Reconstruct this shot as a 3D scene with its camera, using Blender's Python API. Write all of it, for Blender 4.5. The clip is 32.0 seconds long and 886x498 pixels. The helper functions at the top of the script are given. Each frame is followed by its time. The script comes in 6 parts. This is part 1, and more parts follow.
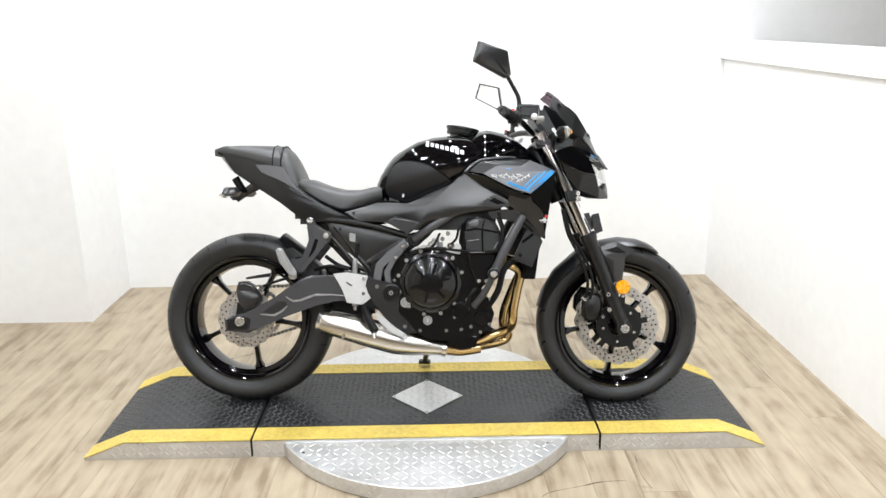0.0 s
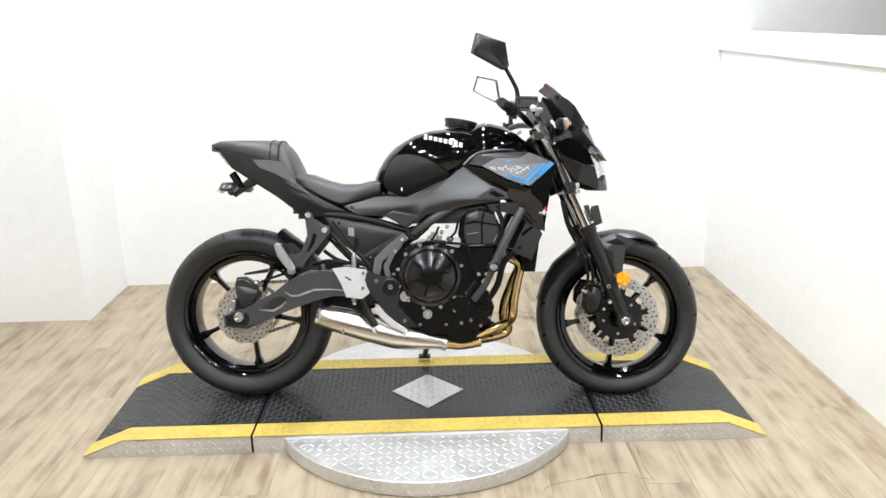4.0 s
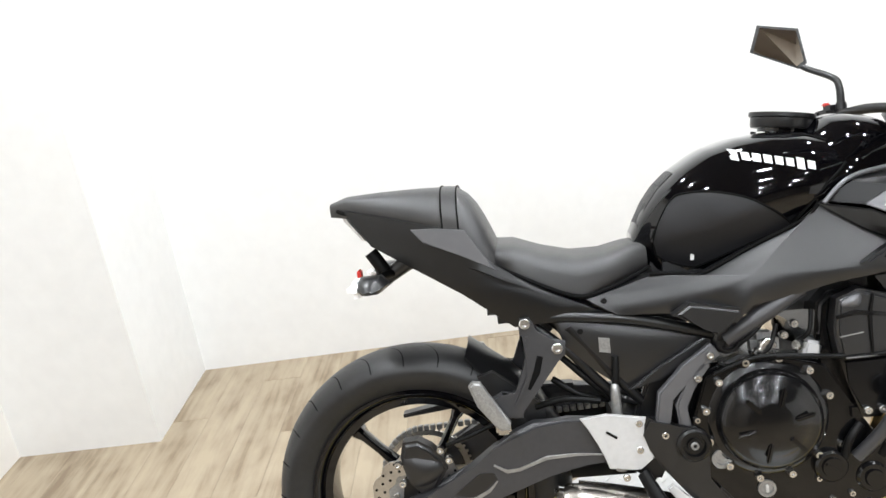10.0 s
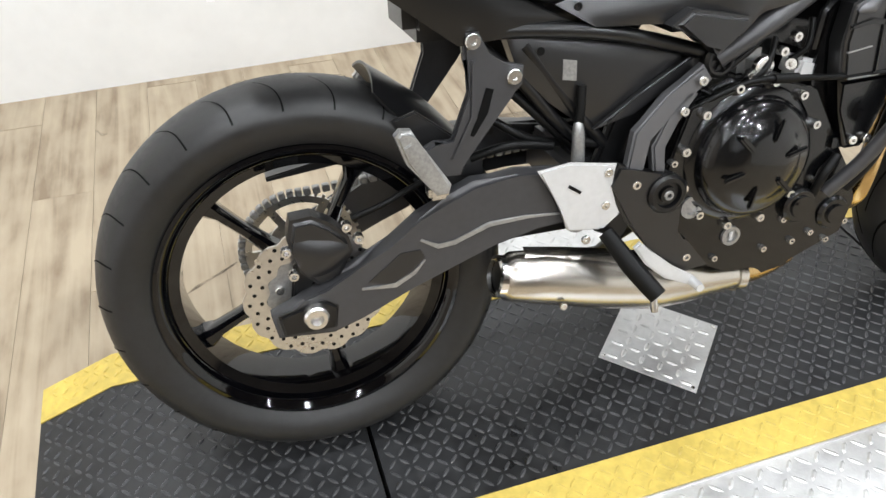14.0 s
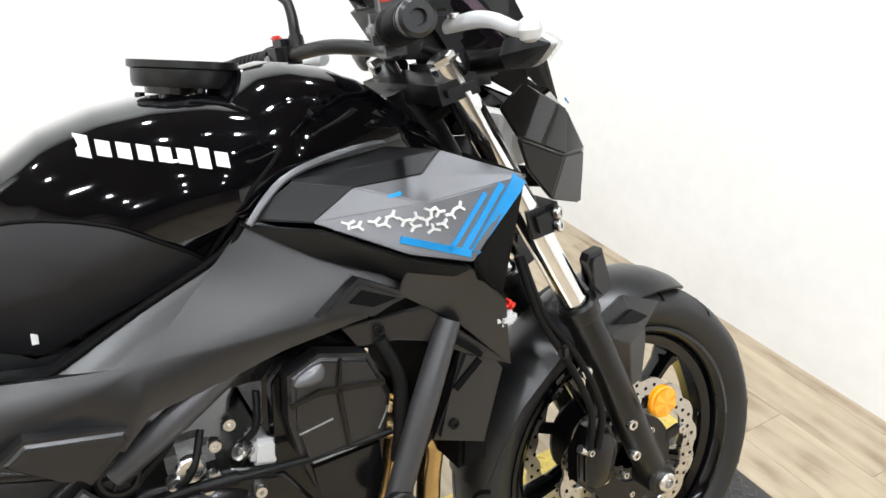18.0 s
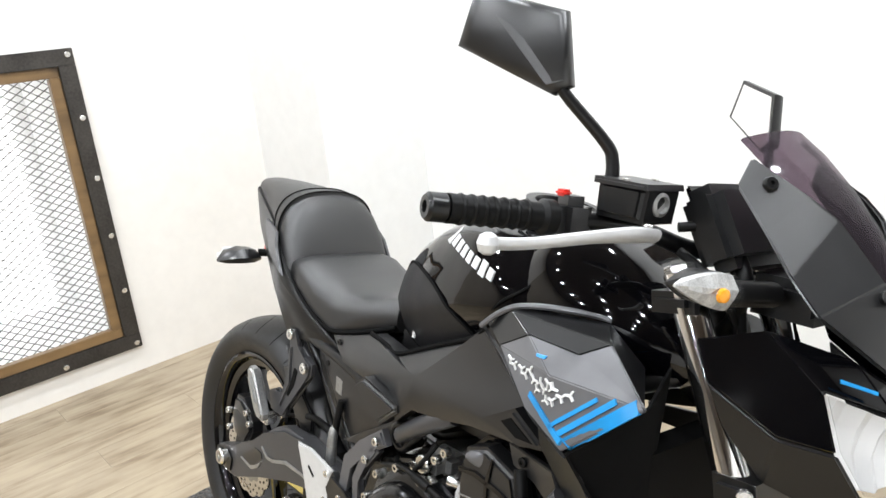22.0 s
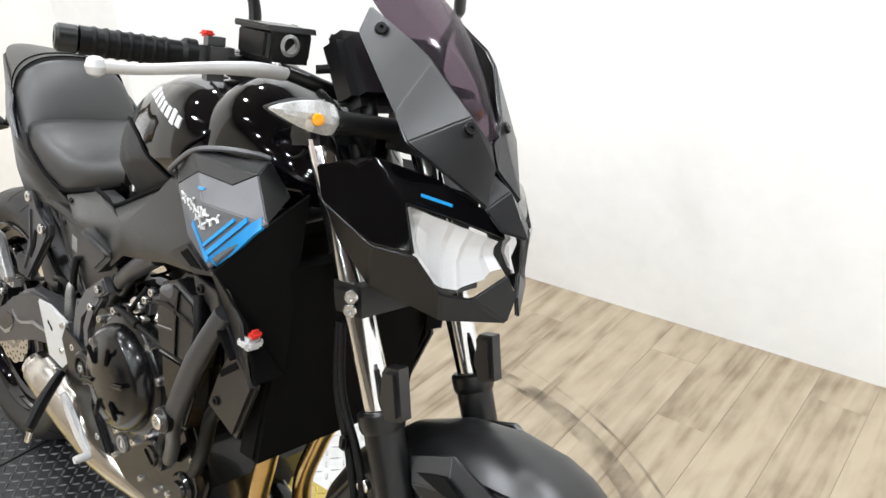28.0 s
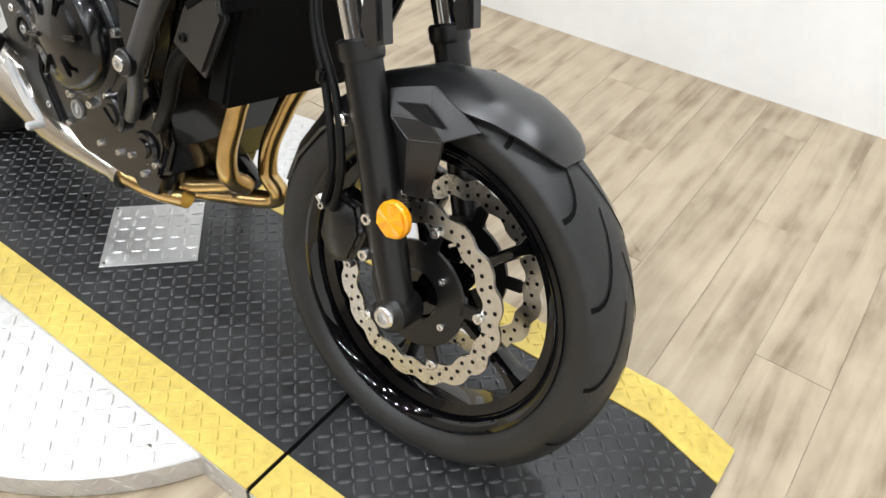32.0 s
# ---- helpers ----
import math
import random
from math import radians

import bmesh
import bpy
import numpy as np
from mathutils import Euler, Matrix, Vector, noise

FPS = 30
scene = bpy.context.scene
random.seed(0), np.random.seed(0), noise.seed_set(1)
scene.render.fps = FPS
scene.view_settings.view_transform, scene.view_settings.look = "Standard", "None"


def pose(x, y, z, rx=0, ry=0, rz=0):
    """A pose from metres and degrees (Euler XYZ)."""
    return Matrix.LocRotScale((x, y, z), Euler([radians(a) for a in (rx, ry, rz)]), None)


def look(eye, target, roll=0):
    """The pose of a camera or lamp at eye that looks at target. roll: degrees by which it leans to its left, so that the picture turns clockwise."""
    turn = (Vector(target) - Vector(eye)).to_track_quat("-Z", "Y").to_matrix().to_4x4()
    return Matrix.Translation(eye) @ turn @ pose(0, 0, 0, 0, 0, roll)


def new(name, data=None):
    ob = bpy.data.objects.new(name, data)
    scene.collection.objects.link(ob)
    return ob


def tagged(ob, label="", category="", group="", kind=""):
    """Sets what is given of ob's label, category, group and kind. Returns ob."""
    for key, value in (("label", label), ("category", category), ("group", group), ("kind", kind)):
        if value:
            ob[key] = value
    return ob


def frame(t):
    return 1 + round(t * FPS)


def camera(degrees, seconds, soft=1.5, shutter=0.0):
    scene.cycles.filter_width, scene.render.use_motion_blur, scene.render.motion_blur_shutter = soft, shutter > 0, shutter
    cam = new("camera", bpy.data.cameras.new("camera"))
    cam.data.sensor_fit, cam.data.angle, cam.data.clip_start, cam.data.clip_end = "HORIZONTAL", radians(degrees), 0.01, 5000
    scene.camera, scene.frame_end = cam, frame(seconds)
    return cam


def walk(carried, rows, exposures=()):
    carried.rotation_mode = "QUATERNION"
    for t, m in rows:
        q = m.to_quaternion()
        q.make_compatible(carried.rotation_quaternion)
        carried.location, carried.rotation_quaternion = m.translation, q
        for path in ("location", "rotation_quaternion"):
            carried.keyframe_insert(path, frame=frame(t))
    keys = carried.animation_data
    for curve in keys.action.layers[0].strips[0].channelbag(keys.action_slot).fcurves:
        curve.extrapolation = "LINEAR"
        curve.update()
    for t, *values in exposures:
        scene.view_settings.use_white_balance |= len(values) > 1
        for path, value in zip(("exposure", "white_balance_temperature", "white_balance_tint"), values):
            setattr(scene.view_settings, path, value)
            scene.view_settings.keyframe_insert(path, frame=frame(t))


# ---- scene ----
cam = camera(60.6, 32.0)
PATH = [
    (0, (0.026, -2.732, 1.468), (0.058, -0.817, 0.891), -0.6),
    (1, (0.021, -2.729, 1.459), (0.059, -0.816, 0.878), -0.8),
    (2, (0.013, -2.734, 1.456), (0.051, -0.823, 0.869), -0.8),
    (3, (0.023, -2.725, 1.462), (0.054, -0.814, 0.872), -1),
    (3.5, (0.017, -2.723, 1.456), (0.055, -0.812, 0.867), -1.1),
    (5.5, (0.016, -2.721, 1.452), (0.059, -0.806, 0.875), -1.1),
    (6, (0.022, -2.709, 1.461), (0.069, -0.8, 0.866), -1.2),
    (7, (0.018, -2.703, 1.457), (0.08, -0.794, 0.864), -1.4),
    (7.5, (0.014, -2.681, 1.462), (0.077, -0.775, 0.859), -1.4),
    (8, (-0.054, -2.6, 1.463), (-0.024, -0.686, 0.885), -2.3),
    (8.5, (-0.157, -2.416, 1.44), (-0.254, -0.524, 0.799), -6.1),
    (9, (-0.215, -2.038, 1.461), (-0.451, -0.151, 0.841), -7.8),
    (9.5, (-0.357, -1.705, 1.455), (-0.406, 0.189, 0.813), -8.1),
    (10, (-0.469, -1.379, 1.434), (-0.586, 0.498, 0.756), -8.3),
    (10.5, (-0.578, -1.102, 1.445), (-0.538, 0.777, 0.761), -8.7),
    (11, (-0.735, -0.919, 1.457), (-0.446, 0.897, 0.67), -6.8),
    (11.5, (-0.756, -0.856, 1.387), (-0.463, 0.872, 0.424), -3.6),
    (12, (-0.761, -0.854, 1.329), (-0.494, 0.769, 0.192), -1.9),
    (12.5, (-0.764, -0.862, 1.276), (-0.489, 0.638, -0.017), -1.4),
    (13, (-0.77, -0.888, 1.233), (-0.507, 0.543, -0.139), -0.9),
    (13.5, (-0.765, -0.905, 1.222), (-0.447, 0.503, -0.162), -0.5),
    (14, (-0.748, -0.913, 1.234), (-0.274, 0.507, -0.092), 0.7),
    (14.5, (-0.716, -0.921, 1.245), (-0.042, 0.435, -0.063), 2.4),
    (16.5, (-0.359, -0.957, 1.269), (0.517, 0.426, 0.121), -0.5),
    (17, (-0.257, -0.95, 1.323), (0.548, 0.504, 0.21), 0.3),
    (17.5, (-0.124, -0.827, 1.323), (0.775, 0.584, 0.229), 3.3),
    (18, (-0.03, -0.757, 1.319), (0.85, 0.748, 0.338), -0.3),
    (18.6, (0.124, -0.612, 1.312), (0.535, 1.105, 0.365), 0.3),
    (19, (0.159, -0.549, 1.301), (0.111, 1.237, 0.402), 0.3),
    (19.6, (0.176, -0.530, 1.303), (-0.475, 1.165, 0.425), -2.0),
    (20, (0.194, -0.625, 1.324), (-0.594, 0.963, 0.397), -0.4),
    (20.5, (0.275, -0.679, 1.356), (-0.84, 0.77, 0.546), -4.6),
    (21, (0.504, -0.656, 1.359), (-0.875, 0.586, 0.614), -3),
    (21.5, (0.696, -0.661, 1.346), (-0.712, 0.604, 0.702), -5.1),
    (22, (0.881, -0.707, 1.393), (-0.565, 0.523, 0.765), -5.6),
    (22.5, (1.021, -0.638, 1.413), (-0.478, 0.539, 0.804), -5.4),
    (23, (1.096, -0.54, 1.393), (-0.381, 0.66, 0.778), -6.6),
    (23.5, (1.113, -0.492, 1.378), (-0.303, 0.777, 0.758), -5.3),
    (24, (1.132, -0.471, 1.373), (-0.253, 0.828, 0.745), -5),
    (24.5, (1.148, -0.464, 1.38), (-0.213, 0.868, 0.77), -5.2),
    (26.5, (1.179, -0.506, 1.392), (-0.143, 0.86, 0.772), -4.4),
    (27, (1.165, -0.578, 1.386), (-0.061, 0.841, 0.69), -3.1),
    (27.5, (1.172, -0.604, 1.349), (-0.008, 0.798, 0.546), -2.4),
    (28, (1.184, -0.615, 1.326), (0.027, 0.767, 0.459), -2),
    (28.5, (1.186, -0.626, 1.299), (0.043, 0.721, 0.361), -0.9),
    (29, (1.184, -0.636, 1.27), (0.078, 0.676, 0.242), 0.4),
    (29.5, (1.176, -0.642, 1.24), (0.133, 0.635, 0.109), 2),
    (30, (1.173, -0.657, 1.204), (0.195, 0.585, -0.021), 3.3),
    (30.5, (1.181, -0.675, 1.175), (0.264, 0.552, -0.111), 4.5),
    (31, (1.196, -0.701, 1.15), (0.34, 0.509, -0.194), 4.6),
    (31.5, (1.206, -0.728, 1.134), (0.384, 0.477, -0.234), 4.6),
    (32, (1.2, -0.726, 1.158), (0.364, 0.508, -0.175), 3.3),
]
walk(cam, [(t, look(eye, target, roll)) for t, eye, target, roll in PATH])

# ---- world, lights ----
world = bpy.data.worlds.new("world")
world.use_nodes = True
scene.world = world
world.node_tree.nodes["Background"].inputs[0].default_value = (1.0, 0.99, 0.98, 1)
world.node_tree.nodes["Background"].inputs[1].default_value = 0.15
scene.view_settings.exposure = 0.56


# ---- materials ----
def material(name, base, rough=0.5, metal=0.0, vary=0.0, scale=8.0, bump=0.0, bump_scale=200.0, coat=0.0, spread=0.0, per_object=0.0, shine=0.5):
    """A surface with a base colour that varies by noise at two scales, worn gloss, and a fine relief."""
    m = bpy.data.materials.new(name)
    m.use_nodes = True
    n, link = m.node_tree.nodes, m.node_tree.links.new
    b = n["Principled BSDF"]
    b.inputs["Base Color"].default_value = (*base, 1)
    b.inputs["Roughness"].default_value = rough
    b.inputs["Metallic"].default_value = metal
    b.inputs["Coat Weight"].default_value = coat
    b.inputs["Specular IOR Level"].default_value = shine
    b.inputs["Coat Roughness"].default_value = 0.04
    co = n.new("ShaderNodeTexCoord")
    if vary or spread or per_object:
        big, small = n.new("ShaderNodeTexNoise"), n.new("ShaderNodeTexNoise")
        big.inputs["Scale"].default_value, small.inputs["Scale"].default_value = scale, scale * 9
        big.inputs["Detail"].default_value = 6
        for t in (big, small):
            link(co.outputs["Object"], t.inputs["Vector"])
        mix = n.new("ShaderNodeMath")
        mix.operation = "ADD"
        link(big.outputs["Fac"], mix.inputs[0])
        link(small.outputs["Fac"], mix.inputs[1])
        ramp = n.new("ShaderNodeMapRange")
        ramp.inputs["From Min"].default_value, ramp.inputs["From Max"].default_value = 0.7, 1.3
        ramp.inputs["To Min"].default_value, ramp.inputs["To Max"].default_value = 1 - vary, 1 + vary
        link(mix.outputs[0], ramp.inputs["Value"])
        last = ramp.outputs[0]
        if per_object:
            info, tone, mul = n.new("ShaderNodeObjectInfo"), n.new("ShaderNodeMapRange"), n.new("ShaderNodeMath")
            tone.inputs["To Min"].default_value, tone.inputs["To Max"].default_value = 1 - per_object, 1 + per_object
            link(info.outputs["Random"], tone.inputs["Value"])
            mul.operation = "MULTIPLY"
            link(last, mul.inputs[0])
            link(tone.outputs[0], mul.inputs[1])
            last = mul.outputs[0]
        hue = n.new("ShaderNodeVectorMath")
        hue.operation = "SCALE"
        hue.inputs[0].default_value = base
        link(last, hue.inputs["Scale"])
        link(hue.outputs["Vector"], b.inputs["Base Color"])
        if spread:
            r = n.new("ShaderNodeMapRange")
            r.inputs["From Min"].default_value, r.inputs["From Max"].default_value = 0.6, 1.4
            r.inputs["To Min"].default_value, r.inputs["To Max"].default_value = max(rough - spread, 0.02), rough + spread
            link(mix.outputs[0], r.inputs["Value"])
            link(r.outputs[0], b.inputs["Roughness"])
    if bump:
        grain, relief = n.new("ShaderNodeTexNoise"), n.new("ShaderNodeBump")
        grain.inputs["Scale"].default_value = bump_scale
        link(co.outputs["Object"], grain.inputs["Vector"])
        relief.inputs["Strength"].default_value, relief.inputs["Distance"].default_value = bump, 0.002
        link(grain.outputs["Fac"], relief.inputs["Height"])
        link(relief.outputs["Normal"], b.inputs["Normal"])
    return m


def glow(name, colour, strength):
    m = bpy.data.materials.new(name)
    m.use_nodes = True
    b = m.node_tree.nodes["Principled BSDF"]
    b.inputs["Base Color"].default_value = (*colour, 1)
    b.inputs["Emission Color"].default_value = (*colour, 1)
    b.inputs["Emission Strength"].default_value = strength
    return m


def tinted(name, colour, clear):
    """A thin tinted sheet that lets part of the light straight through."""
    m = bpy.data.materials.new(name)
    m.use_nodes = True
    n, link = m.node_tree.nodes, m.node_tree.links.new
    b, thin, mix = n["Principled BSDF"], n.new("ShaderNodeBsdfTransparent"), n.new("ShaderNodeMixShader")
    b.inputs["Base Color"].default_value, b.inputs["Roughness"].default_value = (*[c * 0.15 for c in colour], 1), 0.06
    thin.inputs["Color"].default_value = (*colour, 1)
    mix.inputs[0].default_value = clear
    link(b.outputs[0], mix.inputs[1])
    link(thin.outputs[0], mix.inputs[2])
    link(mix.outputs[0], n["Material Output"].inputs["Surface"])
    return m


def wood(name, light, dark, along="Y"):
    """Weathered oak vinyl: long grain, knots and grey-brown streaks, each plank shifted and toned on its own."""
    m = bpy.data.materials.new(name)
    m.use_nodes = True
    n, link = m.node_tree.nodes, m.node_tree.links.new
    b = n["Principled BSDF"]
    co, info, place, shift = n.new("ShaderNodeTexCoord"), n.new("ShaderNodeObjectInfo"), n.new("ShaderNodeMapping"), n.new("ShaderNodeVectorMath")
    link(info.outputs["Random"], shift.inputs[1])
    shift.operation = "MULTIPLY_ADD"
    shift.inputs[0].default_value = (37, 53, 0)
    link(info.outputs["Random"], shift.inputs[0])
    shift.inputs[1].default_value = (37, 53, 11)
    link(co.outputs["Object"], shift.inputs[2])
    place.inputs["Scale"].default_value = (15, 1.0, 8) if along == "Y" else (1.5, 16, 8)
    link(shift.outputs[0], place.inputs["Vector"])
    grain, blot, tone = n.new("ShaderNodeTexNoise"), n.new("ShaderNodeTexNoise"), n.new("ShaderNodeValToRGB")
    grain.inputs["Scale"].default_value, grain.inputs["Detail"].default_value, grain.inputs["Distortion"].default_value = 1.6, 9, 0.9
    blot.inputs["Scale"].default_value, blot.inputs["Detail"].default_value = 3.2, 6
    link(place.outputs[0], grain.inputs["Vector"])
    smear = n.new("ShaderNodeMapping")
    smear.inputs["Scale"].default_value = (5.0, 2.0, 1) if along == "Y" else (2.0, 5.0, 1)
    link(shift.outputs[0], smear.inputs["Vector"])
    link(smear.outputs[0], blot.inputs["Vector"])
    add = n.new("ShaderNodeMath")
    add.operation = "MULTIPLY_ADD"
    add.inputs[1].default_value = 0.95
    link(blot.outputs["Fac"], add.inputs[0])
    link(grain.outputs["Fac"], add.inputs[2])
    lift = n.new("ShaderNodeMath")
    lift.operation = "MULTIPLY_ADD"
    lift.inputs[1].default_value = 0.14
    link(info.outputs["Random"], lift.inputs[0])
    link(add.outputs[0], lift.inputs[2])
    tone.color_ramp.elements[0].position, tone.color_ramp.elements[0].color = 0.54, (*dark, 1)
    tone.color_ramp.elements[1].position, tone.color_ramp.elements[1].color = 0.90, (*light, 1)
    mid = tone.color_ramp.elements.new(0.71)
    mid.color = (*[0.36 * d + 0.64 * l for d, l in zip(dark, light)], 1)
    level = n.new("ShaderNodeMath")
    level.operation = "MULTIPLY"
    level.inputs[1].default_value = 0.70
    link(lift.outputs[0], level.inputs[0])
    link(level.outputs[0], tone.inputs["Fac"])
    link(tone.outputs["Color"], b.inputs["Base Color"])
    b.inputs["Roughness"].default_value = 0.42
    relief = n.new("ShaderNodeBump")
    relief.inputs["Strength"].default_value, relief.inputs["Distance"].default_value = 0.25, 0.002
    link(grain.outputs["Fac"], relief.inputs["Height"])
    link(relief.outputs["Normal"], b.inputs["Normal"])
    return m


def stain(name, colour, most):
    """A thin scuff that lets the floor show through in patches."""
    m = bpy.data.materials.new(name)
    m.use_nodes = True
    n, link = m.node_tree.nodes, m.node_tree.links.new
    b, thin, mix, co, spot, amount = n["Principled BSDF"], n.new("ShaderNodeBsdfTransparent"), n.new("ShaderNodeMixShader"), n.new("ShaderNodeTexCoord"), n.new("ShaderNodeTexNoise"), n.new("ShaderNodeMapRange")
    b.inputs["Base Color"].default_value, b.inputs["Roughness"].default_value = (*colour, 1), 0.6
    spot.inputs["Scale"].default_value, spot.inputs["Detail"].default_value = 14, 8
    amount.inputs["From Min"].default_value, amount.inputs["From Max"].default_value = 0.36, 0.68
    amount.inputs["To Max"].default_value = most
    link(co.outputs["Object"], spot.inputs["Vector"])
    link(spot.outputs["Fac"], amount.inputs["Value"])
    link(amount.outputs[0], mix.inputs[0])
    link(thin.outputs[0], mix.inputs[1])
    link(b.outputs[0], mix.inputs[2])
    link(mix.outputs[0], n["Material Output"].inputs["Surface"])
    return m


WALL = material("wall_paint", (0.83, 0.83, 0.82), 0.55, vary=0.025, scale=2.0, bump=0.08, bump_scale=90)
# white paint again, with the warm light on the west wall tinted in
WARM_LIT = material("warm_lit_wall_paint", (0.80, 0.775, 0.735), 0.55, vary=0.03, scale=2.0, bump=0.08, bump_scale=90)
# beige of the far room, with its dim light put into the colour
DIM_BEIGE = material("dim_beige_wall_paint", (0.42, 0.37, 0.31), 0.6, vary=0.04, scale=2.0)
CEILING = material("ceiling_paint", (0.11, 0.09, 0.075), 0.7, vary=0.1)
PLANK = wood("oak_plank", (0.412, 0.340, 0.241), (0.213, 0.158, 0.101))
SUBFLOOR = material("plank_joint", (0.20, 0.15, 0.10), 0.7, vary=0.2)
DECK = material("charcoal_deck_paint", (0.016, 0.0165, 0.0175), 0.36, vary=0.5, scale=3.5, bump=0.15, bump_scale=260, spread=0.12)
LUG = material("worn_deck_lug", (0.05, 0.051, 0.054), 0.34, vary=0.4, scale=9, spread=0.1)
YELLOW = material("yellow_safety_paint", (0.58, 0.435, 0.095), 0.45, vary=0.18, scale=6, bump=0.1, spread=0.1)
ALLOY = material("bare_tread_plate", (0.64, 0.64, 0.635), 0.40, metal=0.75, vary=0.10, scale=7, bump=0.12, bump_scale=160, spread=0.14)
BLACK = material("matte_black_plastic", (0.006, 0.006, 0.0065), 0.34, vary=0.10, scale=12, bump=0.06, bump_scale=900, spread=0.04, shine=0.75)
SATIN = material("satin_black_frame", (0.004, 0.004, 0.0043), 0.31, vary=0.10, scale=20, shine=0.45)
GLOSS = material("gloss_black_paint", (0.0015, 0.0015, 0.002), 0.07, vary=0.05, coat=0.85, shine=0.05)
GREY = material("matte_graphite_paint", (0.125, 0.125, 0.131), 0.40, metal=0.45, vary=0.06, scale=6, bump=0.05, bump_scale=1200, spread=0.03)
ARM = material("graphite_swingarm_paint", (0.040, 0.040, 0.043), 0.38, metal=0.2, vary=0.10, scale=10, bump=0.05, bump_scale=900, shine=0.7)
ENGINE = material("black_engine_coat", (0.0025, 0.0025, 0.0028), 0.22, metal=0.0, vary=0.05, scale=14, coat=0.4, shine=0.3)
RUBBER = material("tyre_rubber", (0.0135, 0.0134, 0.0136), 0.46, vary=0.25, scale=10, bump=0.10, bump_scale=500, spread=0.08, shine=0.45)
SOFT = material("soft_rubber", (0.003, 0.003, 0.003), 0.45, vary=0.15, scale=20, shine=0.18)
PAD = material("textured_knee_pad", (0.009, 0.009, 0.0105), 0.42, vary=0.08, scale=14, bump=0.35, bump_scale=1500, shine=0.4)
VINYL = material("seat_vinyl", (0.012, 0.0117, 0.0117), 0.40, vary=0.10, scale=9, bump=0.18, bump_scale=1100, spread=0.04, shine=0.8)
CHROME = material("polished_chrome", (0.88, 0.88, 0.88), 0.09, metal=1.0, vary=0.03)
STEEL = material("brushed_steel", (0.56, 0.53, 0.48), 0.25, metal=1.0, vary=0.05, scale=6, spread=0.02)
DISC = material("disc_steel", (0.62, 0.60, 0.57), 0.30, metal=1.0, vary=0.10, scale=16, bump=0.06, bump_scale=800, spread=0.06)
HEAT = material("heat_tinted_steel", (0.60, 0.42, 0.19), 0.24, metal=1.0, vary=0.16, scale=4, spread=0.04)
SILVER = material("silver_paint", (0.56, 0.56, 0.56), 0.36, metal=0.25, vary=0.05, scale=12, spread=0.05)
BOLT = material("zinc_bolt", (0.72, 0.71, 0.69), 0.26, metal=1.0, vary=0.12, scale=40)
DULL = material("cast_alloy", (0.36, 0.36, 0.355), 0.42, metal=0.8, vary=0.2, scale=25, bump=0.1)
BLUE = material("blue_decal", (0.004, 0.22, 0.52), 0.36, vary=0.05)
WHITE = material("pale_decal", (0.66, 0.66, 0.65), 0.42, vary=0.05)
RED = material("red_switch_plastic", (0.6, 0.03, 0.02), 0.35, vary=0.05)
AMBER = material("amber_reflector", (0.85, 0.33, 0.005), 0.22, vary=0.08, coat=0.6)
MIRROR = material("mirror_glass", (0.9, 0.9, 0.9), 0.02, metal=1.0)
LENS = tinted("clear_lens", (0.98, 0.98, 0.98), 0.93)
SMOKE = tinted("smoked_screen", (0.47, 0.40, 0.45), 0.72)
IRON = material("dark_iron", (0.055, 0.05, 0.045), 0.5, metal=0.6, vary=0.35, scale=12, bump=0.2, bump_scale=120, spread=0.12)
RUST = wood("stained_timber", (0.23, 0.14, 0.06), (0.07, 0.042, 0.02))
MESHWIRE = material("galvanised_mesh", (0.16, 0.16, 0.155), 0.45, metal=0.3, vary=0.15, scale=20)
GROOVE = material("groove_rubber", (0.003, 0.003, 0.003), 0.8, vary=0.1, shine=0.1)
BOWL = material("lamp_reflector", (0.96, 0.96, 0.96), 0.34, metal=0.25, vary=0.04, scale=30)
FROST = material("frosted_signal_reflector", (0.62, 0.62, 0.61), 0.3, metal=0.4, vary=0.30, scale=60)
PALE = material("recess_paint", (0.85, 0.85, 0.85), 0.6, vary=0.03)


# ---- mesh helpers ----
def sharpen(bm, angle=32):
    limit = radians(angle)
    for f in bm.faces:
        f.smooth = True
    for e in bm.edges:
        e.smooth = len(e.link_faces) == 2 and e.calc_face_angle(0) < limit


def part(name, bm, mat, parent=None, label="", angle=32):
    """Links a bmesh as one mesh object under a thing or a part."""
    bmesh.ops.recalc_face_normals(bm, faces=bm.faces)
    sharpen(bm, angle)
    me = bpy.data.meshes.new(name)
    bm.to_mesh(me)
    bm.free()
    me.materials.append(mat)
    ob = new(name, me)
    if parent:
        ob.parent = parent
    return tagged(ob, label)


def thing(name, m, label, category, group="", kind=""):
    ob = new(name)
    ob.empty_display_size = 0.1
    ob.matrix_world = m
    return tagged(ob, label, category, group, kind)


def loop_of(bm, points):
    return [bm.verts.new(p) for p in points]


def bridge(bm, a, b):
    n = len(a)
    for i in range(n):
        bm.faces.new((a[i], a[(i + 1) % n], b[(i + 1) % n], b[i]))


def curve(points, steps=6, closed=False):
    """A smooth line through the points."""
    p = [Vector(q) for q in points]
    n = len(p)
    out = []
    for i in range(n if closed else n - 1):
        a, b, c, d = (p[(i + k) % n] if closed else p[min(max(i + k, 0), n - 1)] for k in (-1, 0, 1, 2))
        for s in range(steps):
            t = s / steps
            out.append(0.5 * (2 * b + (c - a) * t + (2 * a - 5 * b + 4 * c - d) * t * t + (3 * b - a - 3 * c + d) * t ** 3))
    if not closed:
        out.append(p[-1])
    return out


